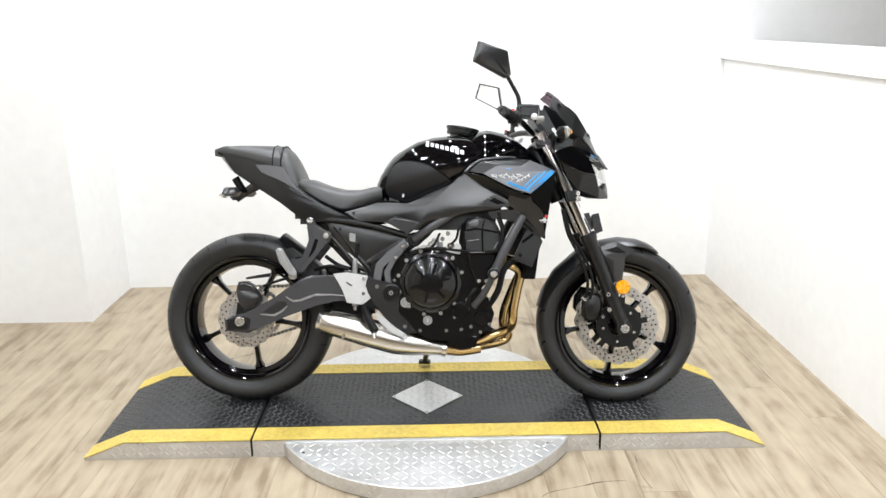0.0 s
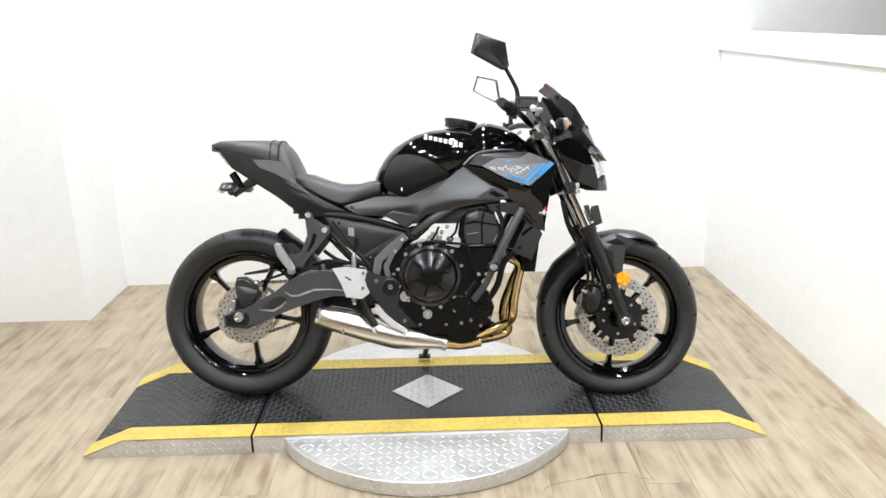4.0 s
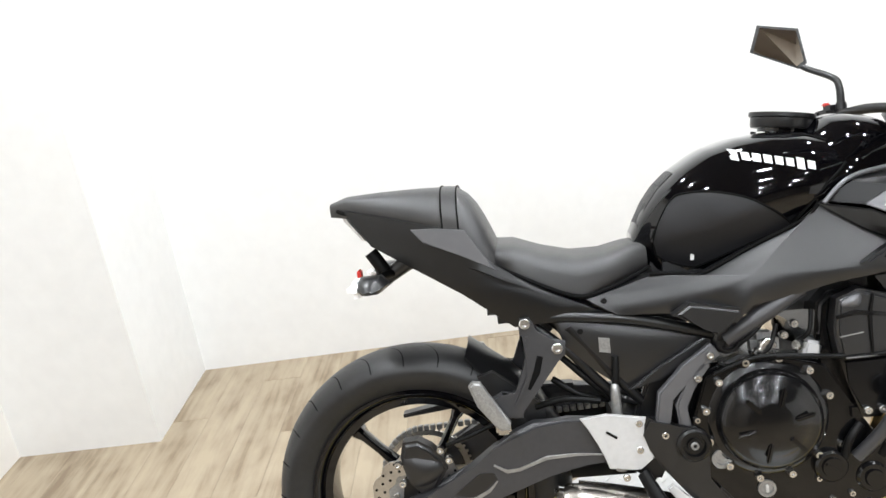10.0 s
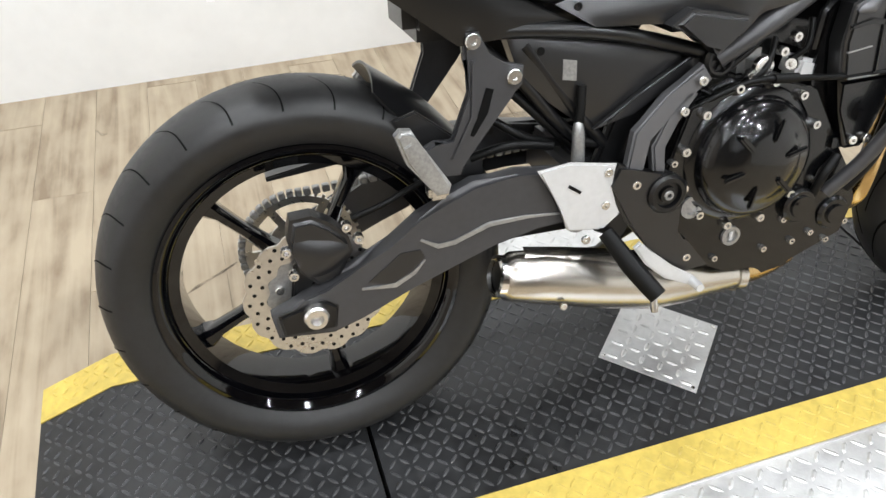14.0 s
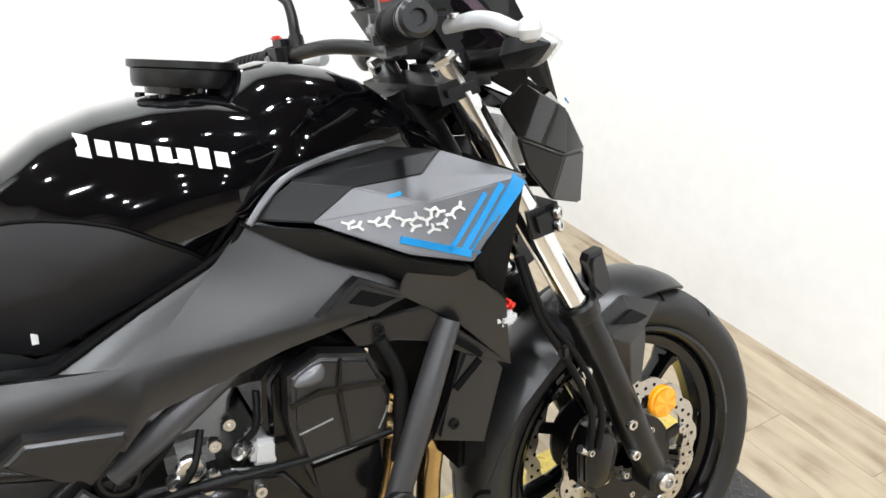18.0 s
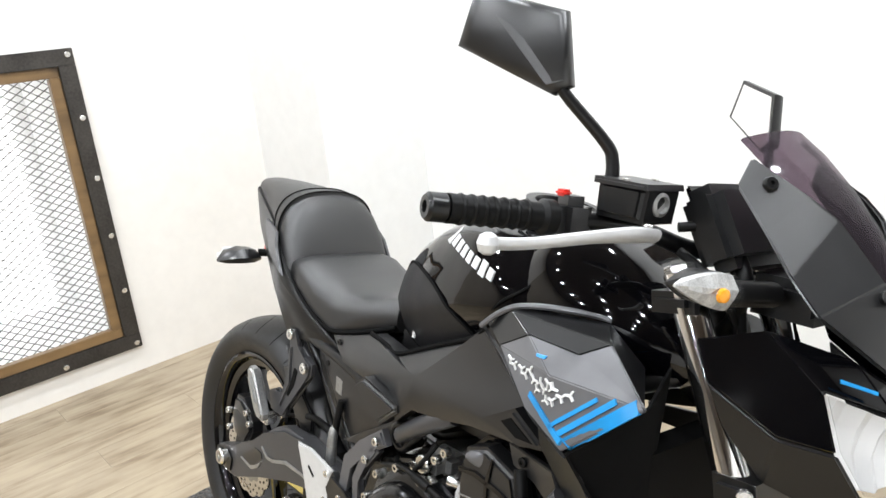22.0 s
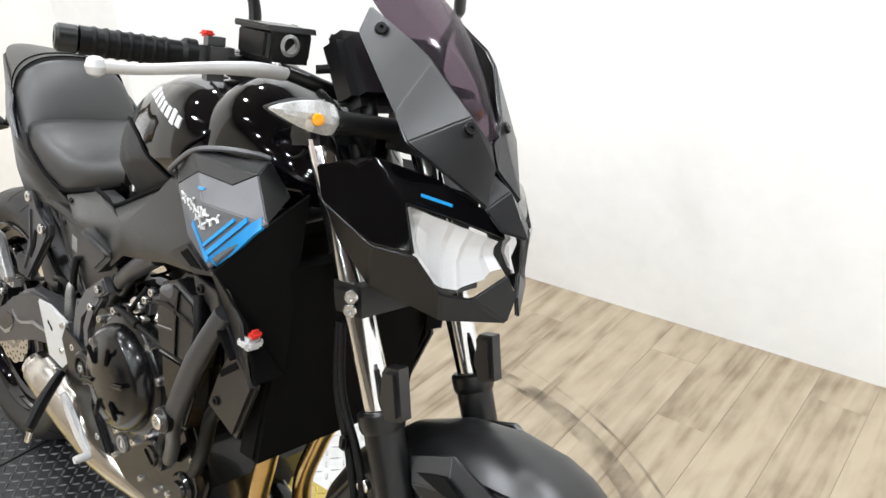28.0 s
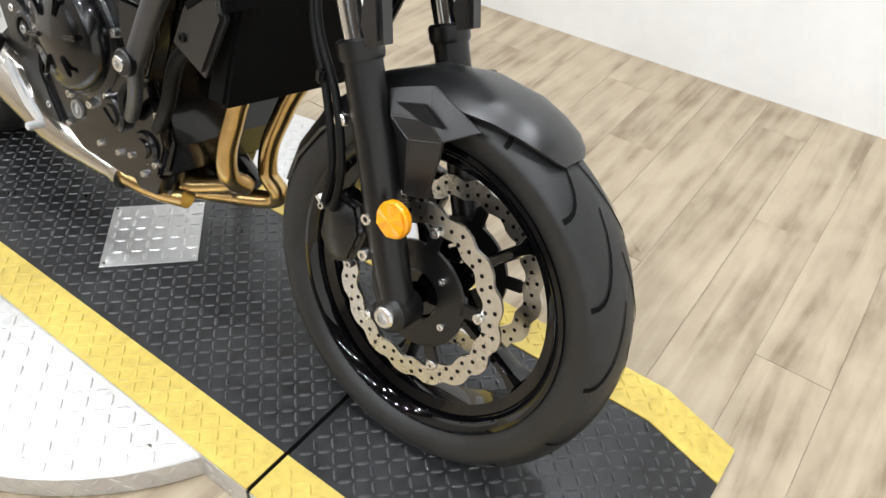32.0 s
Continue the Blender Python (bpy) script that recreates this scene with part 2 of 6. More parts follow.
def rod(points, r, seg=12, steps=6, bm=None, flat=1.0):
    """A round bar along a smooth line; r is a number or a list along it."""
    bm = bm or bmesh.new()
    line = curve(points, steps) if steps > 1 and len(points) > 2 else [Vector(p) for p in points]
    rs = [r] * len(line) if not hasattr(r, "__len__") else list(np.interp(np.linspace(0, 1, len(line)), np.linspace(0, 1, len(r)), r).tolist())
    before, side = None, None
    for i, p in enumerate(line):
        way = (line[min(i + 1, len(line) - 1)] - line[max(i - 1, 0)]).normalized()
        if side is None:
            side = way.orthogonal().normalized()
        side = (side - way * side.dot(way)).normalized()
        up = way.cross(side)
        ring = loop_of(bm, [p + rs[i] * (side * math.cos(a) + flat * up * math.sin(a)) for a in np.linspace(0, 2 * math.pi, seg, False).tolist()])
        if before:
            bridge(bm, before, ring)
        else:
            bm.faces.new(ring[::-1])
        before = ring
    bm.faces.new(before)
    return bm


def slab(outline, y0, y1, edge=0.004, bm=None, seg=2, smooth=0):
    """A plate with an outline in x and z, from y0 to y1, its edges rounded."""
    bm = bm or bmesh.new()
    pts = [(p[0], p[1]) for p in (curve([(x, z, 0) for x, z in outline], smooth, True) if smooth else outline)]
    a, b = loop_of(bm, [(x, y0, z) for x, z in pts]), loop_of(bm, [(x, y1, z) for x, z in pts])
    faces = [bm.faces.new(a), bm.faces.new(b[::-1])]
    n = len(a)
    rim = []
    for i in range(n):
        rim.append(bm.faces.new((a[(i + 1) % n], a[i], b[i], b[(i + 1) % n])))
    if edge:
        es = list({e for f in faces for e in f.edges})
        bmesh.ops.bevel(bm, geom=es, offset=edge, segments=seg, affect="EDGES", clamp_overlap=True)
    return bm


def cushion(outline, y, rise, back=0.02, rings=6, smooth=4, power=2.2, lean=None, bm=None):
    """A bulged panel: outline in x and z on the plane y, rising towards -y in the middle; lean(x, z) adds to y."""
    bm = bm or bmesh.new()
    pts = curve([(x, z, 0) for x, z in outline], smooth, True) if smooth else [Vector((x, z, 0)) for x, z in outline]
    c = sum(pts, Vector()) / len(pts)
    lean = lean or (lambda x, z: 0.0)

    def ring(s, extra):
        return loop_of(bm, [(q.x, y + lean(q.x, q.y) + extra, q.y) for q in (c + (p - c) * s for p in pts)])

    before = ring(0.995, back)
    bm.faces.new(before)
    for k in range(rings + 1):
        s = 1 - 0.96 * (k / rings) ** 1.6
        now = ring(s, -rise * (1 - s ** power))
        bridge(bm, before, now)
        before = now
    bm.faces.new(before[::-1])
    return bm


def lathe(profile, centre, axis="Y", seg=48, bm=None, closed=True):
    """A turned form: profile of (radius, offset along the axis)."""
    bm = bm or bmesh.new()
    c = Vector(centre)
    turn = axis if isinstance(axis, Matrix) else {"Y": Matrix(((1, 0, 0), (0, 0, 1), (0, 1, 0))), "Z": Matrix.Identity(3), "X": Matrix(((0, 0, 1), (1, 0, 0), (0, 1, 0)))}[axis]
    rings = [loop_of(bm, [c + turn @ Vector((r * math.cos(a), r * math.sin(a), h)) for a in np.linspace(0, 2 * math.pi, seg, False).tolist()]) for r, h in profile]
    for a, b in zip(rings, rings[1:] + (rings[:1] if closed else [])):
        bridge(bm, a, b)
    if not closed:
        bm.faces.new(rings[0]), bm.faces.new(rings[-1][::-1])
    return bm


def toward(way):
    """The turn that carries z to a direction."""
    return Vector(way).to_track_quat("Z", "Y").to_matrix()


def knob(centre, r, h, way=(0, -1, 0), seg=16, bm=None, hollow=0.0):
    """A short bevelled cylinder that stands out along a direction; hollow: the radius of a socket in its head."""
    prof = [(r, 0), (r, h * 0.8), (r * 0.86, h)]
    if hollow:
        prof += [(hollow, h), (hollow * 0.9, h * 0.4)]
    return lathe(prof, centre, toward(way), seg, bm, closed=False)


def block(centre, size, edge=0.004, turn=None, bm=None, seg=2):
    bm = bm or bmesh.new()
    m = Matrix.Translation(centre) @ (turn.to_4x4() if turn else Matrix.Identity(4)) @ Matrix.Diagonal((*size, 1))
    made = bmesh.ops.create_cube(bm, size=1.0, matrix=m)
    if edge:
        es = list({e for v in made["verts"] for e in v.link_edges})
        bmesh.ops.bevel(bm, geom=es, offset=edge, segments=seg, affect="EDGES", clamp_overlap=True)
    return bm


def loft(rings, bm=None, ends=True):
    bm = bm or bmesh.new()
    made = [loop_of(bm, r) for r in rings]
    for a, b in zip(made, made[1:]):
        bridge(bm, a, b)
    if ends:
        bm.faces.new(made[0][::-1]), bm.faces.new(made[-1])
    return bm


def raw(name, verts, faces, mat, parent=None, label=""):
    me = bpy.data.meshes.new(name)
    me.from_pydata(verts, [], faces)
    me.materials.append(mat)
    ob = new(name, me)
    if parent:
        ob.parent = parent
    return tagged(ob, label)


# ---- the room ----
def wall(name, x0, x1, y0, y1, z0, z1, mat, label):
    ob = part(name, block(((x0 + x1) / 2, (y0 + y1) / 2, (z0 + z1) / 2), (x1 - x0, y1 - y0, z1 - z0), 0), mat)
    return tagged(ob, label, "wall", "", "structure")


TOP = 2.75
north = wall("wall_north", -1.72, 4.2, 1.455, 1.62, 0, TOP, WALL, "smooth white painted back wall of the photo bay")
for q in north.data.vertices:
    q.co.y += 0.024 * (q.co.x + 1.72)  # the bay is not quite square
wall("wall_jog", -2.25, -1.72, 0.935, 1.605, 0, TOP, WALL, "white painted corner pier that steps forward")
wall("wall_low", 1.66, 1.78, -3.6, 1.54, 0, 1.255, WALL, "low white painted partition wall with a ledge")
wall("ledge", 1.635, 1.80, -3.6, 1.54, 1.255, 1.352, WALL, "white painted ledge board along the top of the low partition")
wall("wall_east", 4.2, 4.32, -9.2, 1.605, 0, TOP, DIM_BEIGE, "beige wall of the room beyond the partition, darkened as unlit")
wall("wall_south", -2.38, 4.2, -9.2, -9.08, 0, TOP, DIM_BEIGE, "unseen beige wall across the room, darkened as unlit")
# west wall round its window opening
WIN_Y0, WIN_Y1, WIN_Z0, WIN_Z1 = -0.62, 0.152, 0.168, 1.288
wall("wall_west_north", -2.38, -2.25, WIN_Y1, 1.605, 0, TOP, WARM_LIT, "white side wall beside the meshed window, tinted as warm-lit")
wall("wall_west_room", -2.38, -2.25, -9.08, -1.5, 0, TOP, DIM_BEIGE, "unseen beige side wall behind the bay, darkened as unlit")
wall("wall_west_south", -2.38, -2.25, -1.5, WIN_Y0, 0, TOP, WARM_LIT, "white side wall running towards the room, tinted as warm-lit")
wall("wall_west_sill", -2.38, -2.25, WIN_Y0, WIN_Y1, 0, WIN_Z0, WARM_LIT, "white wall below the meshed window, tinted as warm-lit")
wall("wall_west_head", -2.38, -2.25, WIN_Y0, WIN_Y1, WIN_Z1, TOP, WARM_LIT, "white wall above the meshed window, tinted as warm-lit")
ceiling = part("ceiling", block((1.0, -3.8, TOP + 0.06), (6.9, 11.1, 0.12), 0), CEILING)
tagged(ceiling, "dark brown open ceiling with small round downlights", "ceiling", "", "structure")

LIGHTS = [(x, y) for y in (-5.1, -3.9, -2.7, -1.5, -0.3, 0.85) for x in (-1.3, 0.05, 1.3)]
for i, (x, y) in enumerate(LIGHTS):
    lamp = thing("downlight", pose(x, y, TOP), "round white recessed downlight, switched on", "ceiling light", "downlights in the ceiling")
    part("trim_ring", lathe([(0.055, -0.002), (0.07, -0.002), (0.07, -0.010), (0.055, -0.014)], (0, 0, 0), "Z", 28), WALL, lamp)
    part("diffuser", lathe([(0.054, -0.004), (0.054, -0.008)], (0, 0, 0), "Z", 28, closed=False), glow("downlight_glow", (0.98, 0.985, 1.0), 14) if i == 0 else bpy.data.materials["downlight_glow"], lamp)
    data = bpy.data.lights.new("downlight", "AREA")
    data.shape, data.size, data.energy, data.color = "DISK", 0.108, 13.0, (0.918, 0.958, 1.0)
    bulb = new("downlight_lamp", data)
    bulb.matrix_world = pose(x, y, TOP - 0.02)

# ---- the lift platform ----
DX, DN, DF, DZ = 0.610, -0.370, 0.234, 0.065  # half length of the middle deck, near and far edge, height
platform = thing("display_platform", pose(0, 0, 0), "low charcoal tread plate ramp platform with yellow edges on the floor", "platform")
STRIPE = 0.085


def trapeze(x0, x1, x2, x3, y0, y1, lift=0.0, thick=None):
    """A deck strip: up from x0 to x1, level to x2, down to x3."""
    bm = bmesh.new()
    top = [(x0, 0.006 + lift), (x1, DZ + lift), (x2, DZ + lift), (x3, 0.006 + lift)] if x0 != x1 else [(x1, DZ + lift), (x2, DZ + lift), (x3, 0.006 + lift)]
    if x2 == x3:
        top = top[:-1]
    low = [(x, z - (thick or z)) for x, z in reversed(top)]
    ring = top + low
    a, b = loop_of(bm, [(x, y0, z) for x, z in ring]), loop_of(bm, [(x, y1, z) for x, z in ring])
    bm.faces.new(a), bm.faces.new(b[::-1])
    bridge(bm, a, b)
    return bm


CREST, TIP = 1.06, 1.205
SPANS = [(-TIP, -CREST, -DX - 0.008, -DX - 0.008), (-DX, -DX, DX, DX), (DX + 0.008, DX + 0.008, CREST, TIP)]
for k, (x0, x1, x2, x3) in enumerate(SPANS):
    name = "middle_deck" if k == 1 else "end_ramp"
    deck = part(name, trapeze(x0, x1, x2, x3, DN + 0.004, DF - 0.004), DECK, platform, "charcoal painted tread plate")
    part("skirt", trapeze(x0, x1, x2, x3, DN, DN + 0.004 - 0.0005, -0.002), ALLOY, deck, "bare metal tread plate skirt")
    part("yellow_stripe", trapeze(x0, x1, x2, x3, DN + 0.001, DN + STRIPE, 0.003, 0.003), YELLOW, deck, "worn yellow painted edge stripe")
    part("yellow_stripe", trapeze(x0, x1, x2, x3, DF - STRIPE, DF - 0.001, 0.003, 0.003), YELLOW, deck, "worn yellow painted edge stripe")


def lug_mesh(places, length, width, high):
    """Raised tread lugs: places of (x, y, z, turn, tilt)."""
    verts, faces = [], []
    base = [(-0.5, 0), (-0.25, -0.5), (0.25, -0.5), (0.5, 0), (0.25, 0.5), (-0.25, 0.5)]
    for origin, u, v, w in places:
        n = len(verts)
        for a, b in base:
            verts.append(tuple(origin + u * (a * length) + v * (b * width)))
        for a, b in ((-0.24, -0.16), (0.24, -0.16), (0.24, 0.16), (-0.24, 0.16)):
            verts.append(tuple(origin + u * (a * length) + v * (b * width) + w * high))
        faces += [(n, n + 1, n + 6), (n + 1, n + 2, n + 7, n + 6), (n + 2, n + 3, n + 7), (n + 3, n + 8, n + 7), (n + 3, n + 4, n + 8), (n + 4, n + 5, n + 9, n + 8), (n + 5, n, n + 9), (n, n + 6, n + 9), (n + 6, n + 7, n + 8, n + 9)]
    return verts, faces


def field(inside, x0, x1, y0, y1, pitch, z):
    """Lugs in a woven order: every second one turned by a right angle."""
    out = []
    for i in range(int((x1 - x0) / pitch) + 1):
        for j in range(int((y1 - y0) / pitch) + 1):
            x, y = x0 + i * pitch, y0 + j * pitch
            if not inside(x, y):
                continue
            s = 1 if (i + j) % 2 else -1
            c = math.sqrt(0.5)
            zz = z(x) if callable(z) else z
            out.append((Vector((x, y, zz)), Vector((c, s * c, 0)), Vector((-s * c, c, 0)), Vector((0, 0, 1))))
    return out


PX, PY, PR = 0.003, -0.068, 0.138  # the square plate in the middle of the deck
ramp_z = lambda x: DZ - max(0.0, abs(x) - CREST) * (DZ - 0.006) / (TIP - CREST)
off_plate = lambda x, y: abs(x - PX) + abs(y - PY) > PR + 0.012 and abs(abs(x) - DX - 0.004) > 0.014
v, f = lug_mesh(field(lambda x, y: off_plate(x, y) and DN + STRIPE < y < DF - STRIPE, -TIP + 0.02, TIP - 0.02, DN, DF, 0.0212, lambda x: ramp_z(x)), 0.0235, 0.0062, 0.0024)
tagged(raw("tread_lugs", v, f, LUG, platform, "worn charcoal tread lugs"), kind="stuff")
v, f = lug_mesh(field(lambda x, y: off_plate(x, y) and not DN + STRIPE - 0.01 < y < DF - STRIPE + 0.01, -TIP + 0.03, TIP - 0.03, DN + 0.018, DF, 0.0212, lambda x: ramp_z(x) + 0.003), 0.0235, 0.0062, 0.0018)
tagged(raw("stripe_lugs", v, f, YELLOW, platform, "yellow painted tread lugs"), kind="stuff")
plate = part("square_plate", slab([(PX - PR, 0), (PX, PR), (PX + PR, 0), (PX, -PR)], 0, 0.004, 0.001), ALLOY, platform, "bare metal diamond-set tread plate")
for q in plate.data.vertices:
    q.co = (q.co.x, PY + q.co.z, DZ + 0.001 + q.co.y)
v, f = lug_mesh(field(lambda x, y: abs(x - PX) + abs(y - PY) < PR - 0.014, PX - PR, PX + PR, PY - PR, PY + PR, 0.0262, DZ + 0.005), 0.026, 0.0085, 0.002)
tagged(raw("plate_lugs", v, f, ALLOY, platform, "bare metal tread lugs"), kind="stuff")
for dx, dy in ((PR - 0.012, 0), (-PR + 0.012, 0), (0, PR - 0.012), (0, -PR + 0.012)):
    part("rivet", knob((PX + dx, PY + dy, DZ + 0.005), 0.004, 0.002, (0, 0, 1), 10), BOLT, platform)

# the round turntable below the middle deck
turntable = thing("turntable", pose(0.0, -0.080, 0), "bare aluminium tread plate turntable under the charcoal ramp", "turntable")
TR, TZ = 0.578, 0.055
part("disc", lathe([(TR - 0.004, 0.001), (TR, 0.004), (TR, TZ - 0.003), (TR - 0.003, TZ), (0.2, TZ), (0.2, 0.001)], (0, 0, 0), "Z", 96), ALLOY, turntable, "worn bare tread plate")
keep = lambda x, y: math.hypot(x, y) < TR - 0.018 and not DN - 0.01 < y - 0.08 < DF + 0.01
v, f = lug_mesh(field(keep, -TR, TR, -TR, TR, 0.03, TZ), 0.029, 0.008, 0.0018)
tagged(raw("tread_lugs", v, f, ALLOY, turntable, "bright tread lugs"), kind="stuff")
rim = []
for i in range(120):
    for j in range(2):
        a = 2 * math.pi * (i + 0.5 * j) / 120
        w = Vector((math.cos(a), math.sin(a), 0))
        u = (Vector((-math.sin(a), math.cos(a), 0)) + Vector((0, 0, 1 if (i + j) % 2 else -1))).normalized()
        if not DN - 0.01 < TR * w.y - 0.08 < DF + 0.01:
            rim.append((w * TR + Vector((0, 0, 0.016 + 0.024 * j)), u, w.cross(u), w))
v, f = lug_mesh(rim, 0.024, 0.007, 0.0016)
tagged(raw("rim_lugs", v, f, ALLOY, turntable, "bright tread lugs"), kind="stuff")
skirt = []
for i in range(92):
    for j in range(2):
        x = -CREST - 0.04 + i * 0.0235
        if abs(abs(x) - DX) > 0.02 and abs(x) > 0.50:
            s = 1 if (i + j) % 2 else -1
            u = Vector((1, 0, s)).normalized()
            skirt.append((Vector((x, DN, 0.018 + 0.024 * j)), u, Vector((0, -1, 0)).cross(u), Vector((0, -1, 0))))
v, f = lug_mesh(skirt, 0.024, 0.007, 0.0016)
tagged(raw("skirt_lugs", v, f, ALLOY, platform, "bright tread lugs on the skirt"), kind="stuff")
for x, y in ((-0.16, -0.50), (0.28, -0.47), (0.42, -0.33), (-0.42, -0.36)):
    part("screw", knob((x, y + 0.0, TZ), 0.006, 0.0025, (0, 0, 1), 12), BOLT, turntable)

# ---- the motorcycle: leans on its side stand, nose a little towards the viewer ----
bike = thing("motorcycle", Matrix.Translation((0.003, -0.070, 0.068)) @ Euler((radians(-13.45), radians(0.5), radians(-1.87)), "XYZ").to_matrix().to_4x4(), "black naked sport motorcycle with blue stripes on a side stand", "motorcycle")


def petal_disc(name, centre, ro, ri, waves, depth, thick, parent, holes, label, phase=0.0):
    """A wave-edged brake disc, drilled right through in rings of holes."""
    bm = bmesh.new()
    n = waves * 8
    cx, cy, cz = centre
    outer = [(ro - depth * (0.5 - 0.5 * math.cos(waves * a)) ** 2, a) for a in np.linspace(0, 2 * math.pi, n, False).tolist()]
    rings = []
    for r_of in (lambda k: outer[k][0], lambda k: ri + 0.003 * math.cos(waves * outer[k][1])):
        for y in (-thick / 2, thick / 2):
            rings.append(loop_of(bm, [(cx + r_of(k) * math.cos(outer[k][1]), cy + y, cz + r_of(k) * math.sin(outer[k][1])) for k in range(n)]))
    a, b, c, d = rings
    bridge(bm, a, b), bridge(bm, b, d), bridge(bm, d, c), bridge(bm, c, a)
    ob = part(name, bm, DISC, parent, label, 40)
    # the drilled holes, dark countersunk rings on both faces
    bm = bmesh.new()
    for ring, count, r, twist in holes:
        for i in range(count):
            t = 2 * math.pi * i / count + phase + twist
            p = (cx + ring * math.cos(t), cy - thick / 2 - 0.0006, cz + ring * math.sin(t))
            lathe([(r, 0.0), (r, 0.0006), (0.0008, 0.0006)], p, "Y", 8, bm, closed=False)
    part("drilled_holes", bm, SOFT, ob, "ring of drilled holes")
    return ob


def wheel(name, cx, cy, cz, ro, rim_r, width, rim_w, phase, label, n, wide, sweep):
    """Tyre, gloss black five-spoke cast wheel."""
    bm = bmesh.new()
    w = rim_w / 2
    half = [(rim_r - 0.034, 0), (rim_r - 0.030, 0.022 - w), (rim_r - 0.014, 0.017 - w), (rim_r - 0.011, 0.006 - w), (rim_r - 0.004, -w - 0.002), (rim_r + 0.002, -w - 0.005), (rim_r + 0.008, -w - 0.004), (rim_r + 0.009, 0.003 - w), (rim_r + 0.001, 0.010 - w), (rim_r - 0.008, 0.020 - w), (rim_r - 0.022, 0)]
    prof = half + [(r, -y) for r, y in half[-2:0:-1]]
    lathe(prof, (cx, cy, cz), "Y", 96, bm)
    rim = part(name, bm, GLOSS, bike, label, 30)
    bm = bmesh.new()
    lathe([(0.018, -0.055), (0.036, -0.055), (0.040, -0.02), (0.040, 0.02), (0.036, 0.055), (0.018, 0.055)], (cx, cy, cz), "Y", 32, bm)
    part("hub", bm, GLOSS, rim)
    for k in range(5):
        bm = bmesh.new()
        a = phase + k * 2 * math.pi / 5
        u, v = Vector((math.cos(a), 0, math.sin(a))), Vector((-math.sin(a), 0, math.cos(a)))
        c = Vector((cx, cy, cz))
        rings = []
        for s, half, thick in ((0.030, 0.020, 0.030), (0.07, 0.012, 0.022), (0.13, 0.0085, 0.018), (0.175, 0.0095, 0.02), (rim_r - 0.034, 0.016, 0.026)):
            rings.append([c + u * s + v * (half * q) + Vector((0, thick * p, 0)) for q, p in ((-1, -0.6), (-0.5, -1), (0.5, -1), (1, -0.6), (1, 0.6), (0.5, 1), (-0.5, 1), (-1, 0.6))])
        part("spoke", loft(rings, bm), GLOSS, rim)
    t = width / 2
    tyre = []
    h = ro - rim_r
    for r, y in ((rim_r - 0.004, -w + 0.012), (rim_r + 0.007, 0.001 - w), (rim_r + h * 0.30, -t * 0.93), (rim_r + h * 0.52, -t), (rim_r + h * 0.68, -t * 0.96), (rim_r + h * 0.84, -t * 0.76), (rim_r + h * 0.955, -t * 0.42), (ro, 0)):
        tyre.append((r, y))
    tyre += [(r, -y) for r, y in tyre[-2::-1]]
    smooth = [(p.x, p.y) for p in curve([(r, y, 0) for r, y in tyre], 3)]
    smooth += [(rim_r - 0.012, w - 0.03), (rim_r - 0.012, -w + 0.03)]
    tread = part("tyre", lathe(smooth, (cx, cy, cz), "Y", 120), RUBBER, rim, "black road tyre with curved sipes", 60)
    # moulded sipes across the tread
    flank = sorted(((r, y) for r, y in smooth if y >= 0 and r > rim_r + h * 0.52), key=lambda q: q[1])
    bm = bmesh.new()
    for k in range(n):
        for side in (-1, 1):
            line = []
            for s in np.linspace(0, 1, 9).tolist():
                y = side * t * (0.10 + 0.86 * s)
                r = float(np.interp(abs(y), [q[1] for q in flank], [q[0] for q in flank]))
                a = 2 * math.pi * (k + 0.5 * (side > 0)) / n - sweep * (1 - (1 - s) ** 2.2)
                line.append((Vector((cx, cy + y, cz)) + Vector((math.cos(a), 0, math.sin(a))) * (r + 0.0014), a, s))
            prev = None
            for p, a, s in line:
                d = (Vector((-math.sin(a), 0, math.cos(a))) + Vector((0, side * (1 - s), 0))).normalized() * (wide * (0.5 + 0.7 * s))
                pair = (bm.verts.new(p - d), bm.verts.new(p + d))
                if prev:
                    bm.faces.new((prev[0], prev[1], pair[1], pair[0]))
                prev = pair
    tagged(part("sipes", bm, GROOVE, tread, "dark moulded sipes"), kind="stuff")
    return rim


RX, RZ, FX, FZ, FY = -0.677, 0.314, 0.724, 0.294, -0.012
rear = wheel("rear_wheel", RX, -0.008, RZ, 0.321, 0.230, 0.158, 0.122, radians(62), "gloss black five-spoke rear wheel", 26, 0.0012, 0.10)
front = wheel("front_wheel", FX, FY, FZ, 0.305, 0.229, 0.122, 0.094, radians(45), "gloss black five-spoke front wheel", 15, 0.0034, 0.40)

# ---- wheels' fittings ----
dr = petal_disc("brake_disc", (RX, -0.086, RZ), 0.110, 0.072, 14, 0.006, 0.005, rear, [(0.082, 18, 0.0032, 0), (0.092, 18, 0.0032, 0.17), (0.100, 18, 0.0032, 0)], "drilled wave rear brake disc")
part("disc_carrier", lathe([(0.03, -0.004), (0.074, -0.004), (0.074, 0.003), (0.03, 0.003)], (RX, -0.084, RZ), "Y", 40), DULL, dr)
for k in range(5):
    a = k * 2 * math.pi / 5 + 0.3
    part("bolt", knob((RX + 0.055 * math.cos(a), -0.088, RZ + 0.055 * math.sin(a)), 0.007, 0.005), BOLT, dr)
sp = part("sprocket", lathe([(0.035, -0.003), (0.060, -0.003), (0.060, 0.003), (0.035, 0.003)], (RX, 0.075, RZ), "Y", 40), DISC, rear, "steel rear sprocket")
bm = bmesh.new()
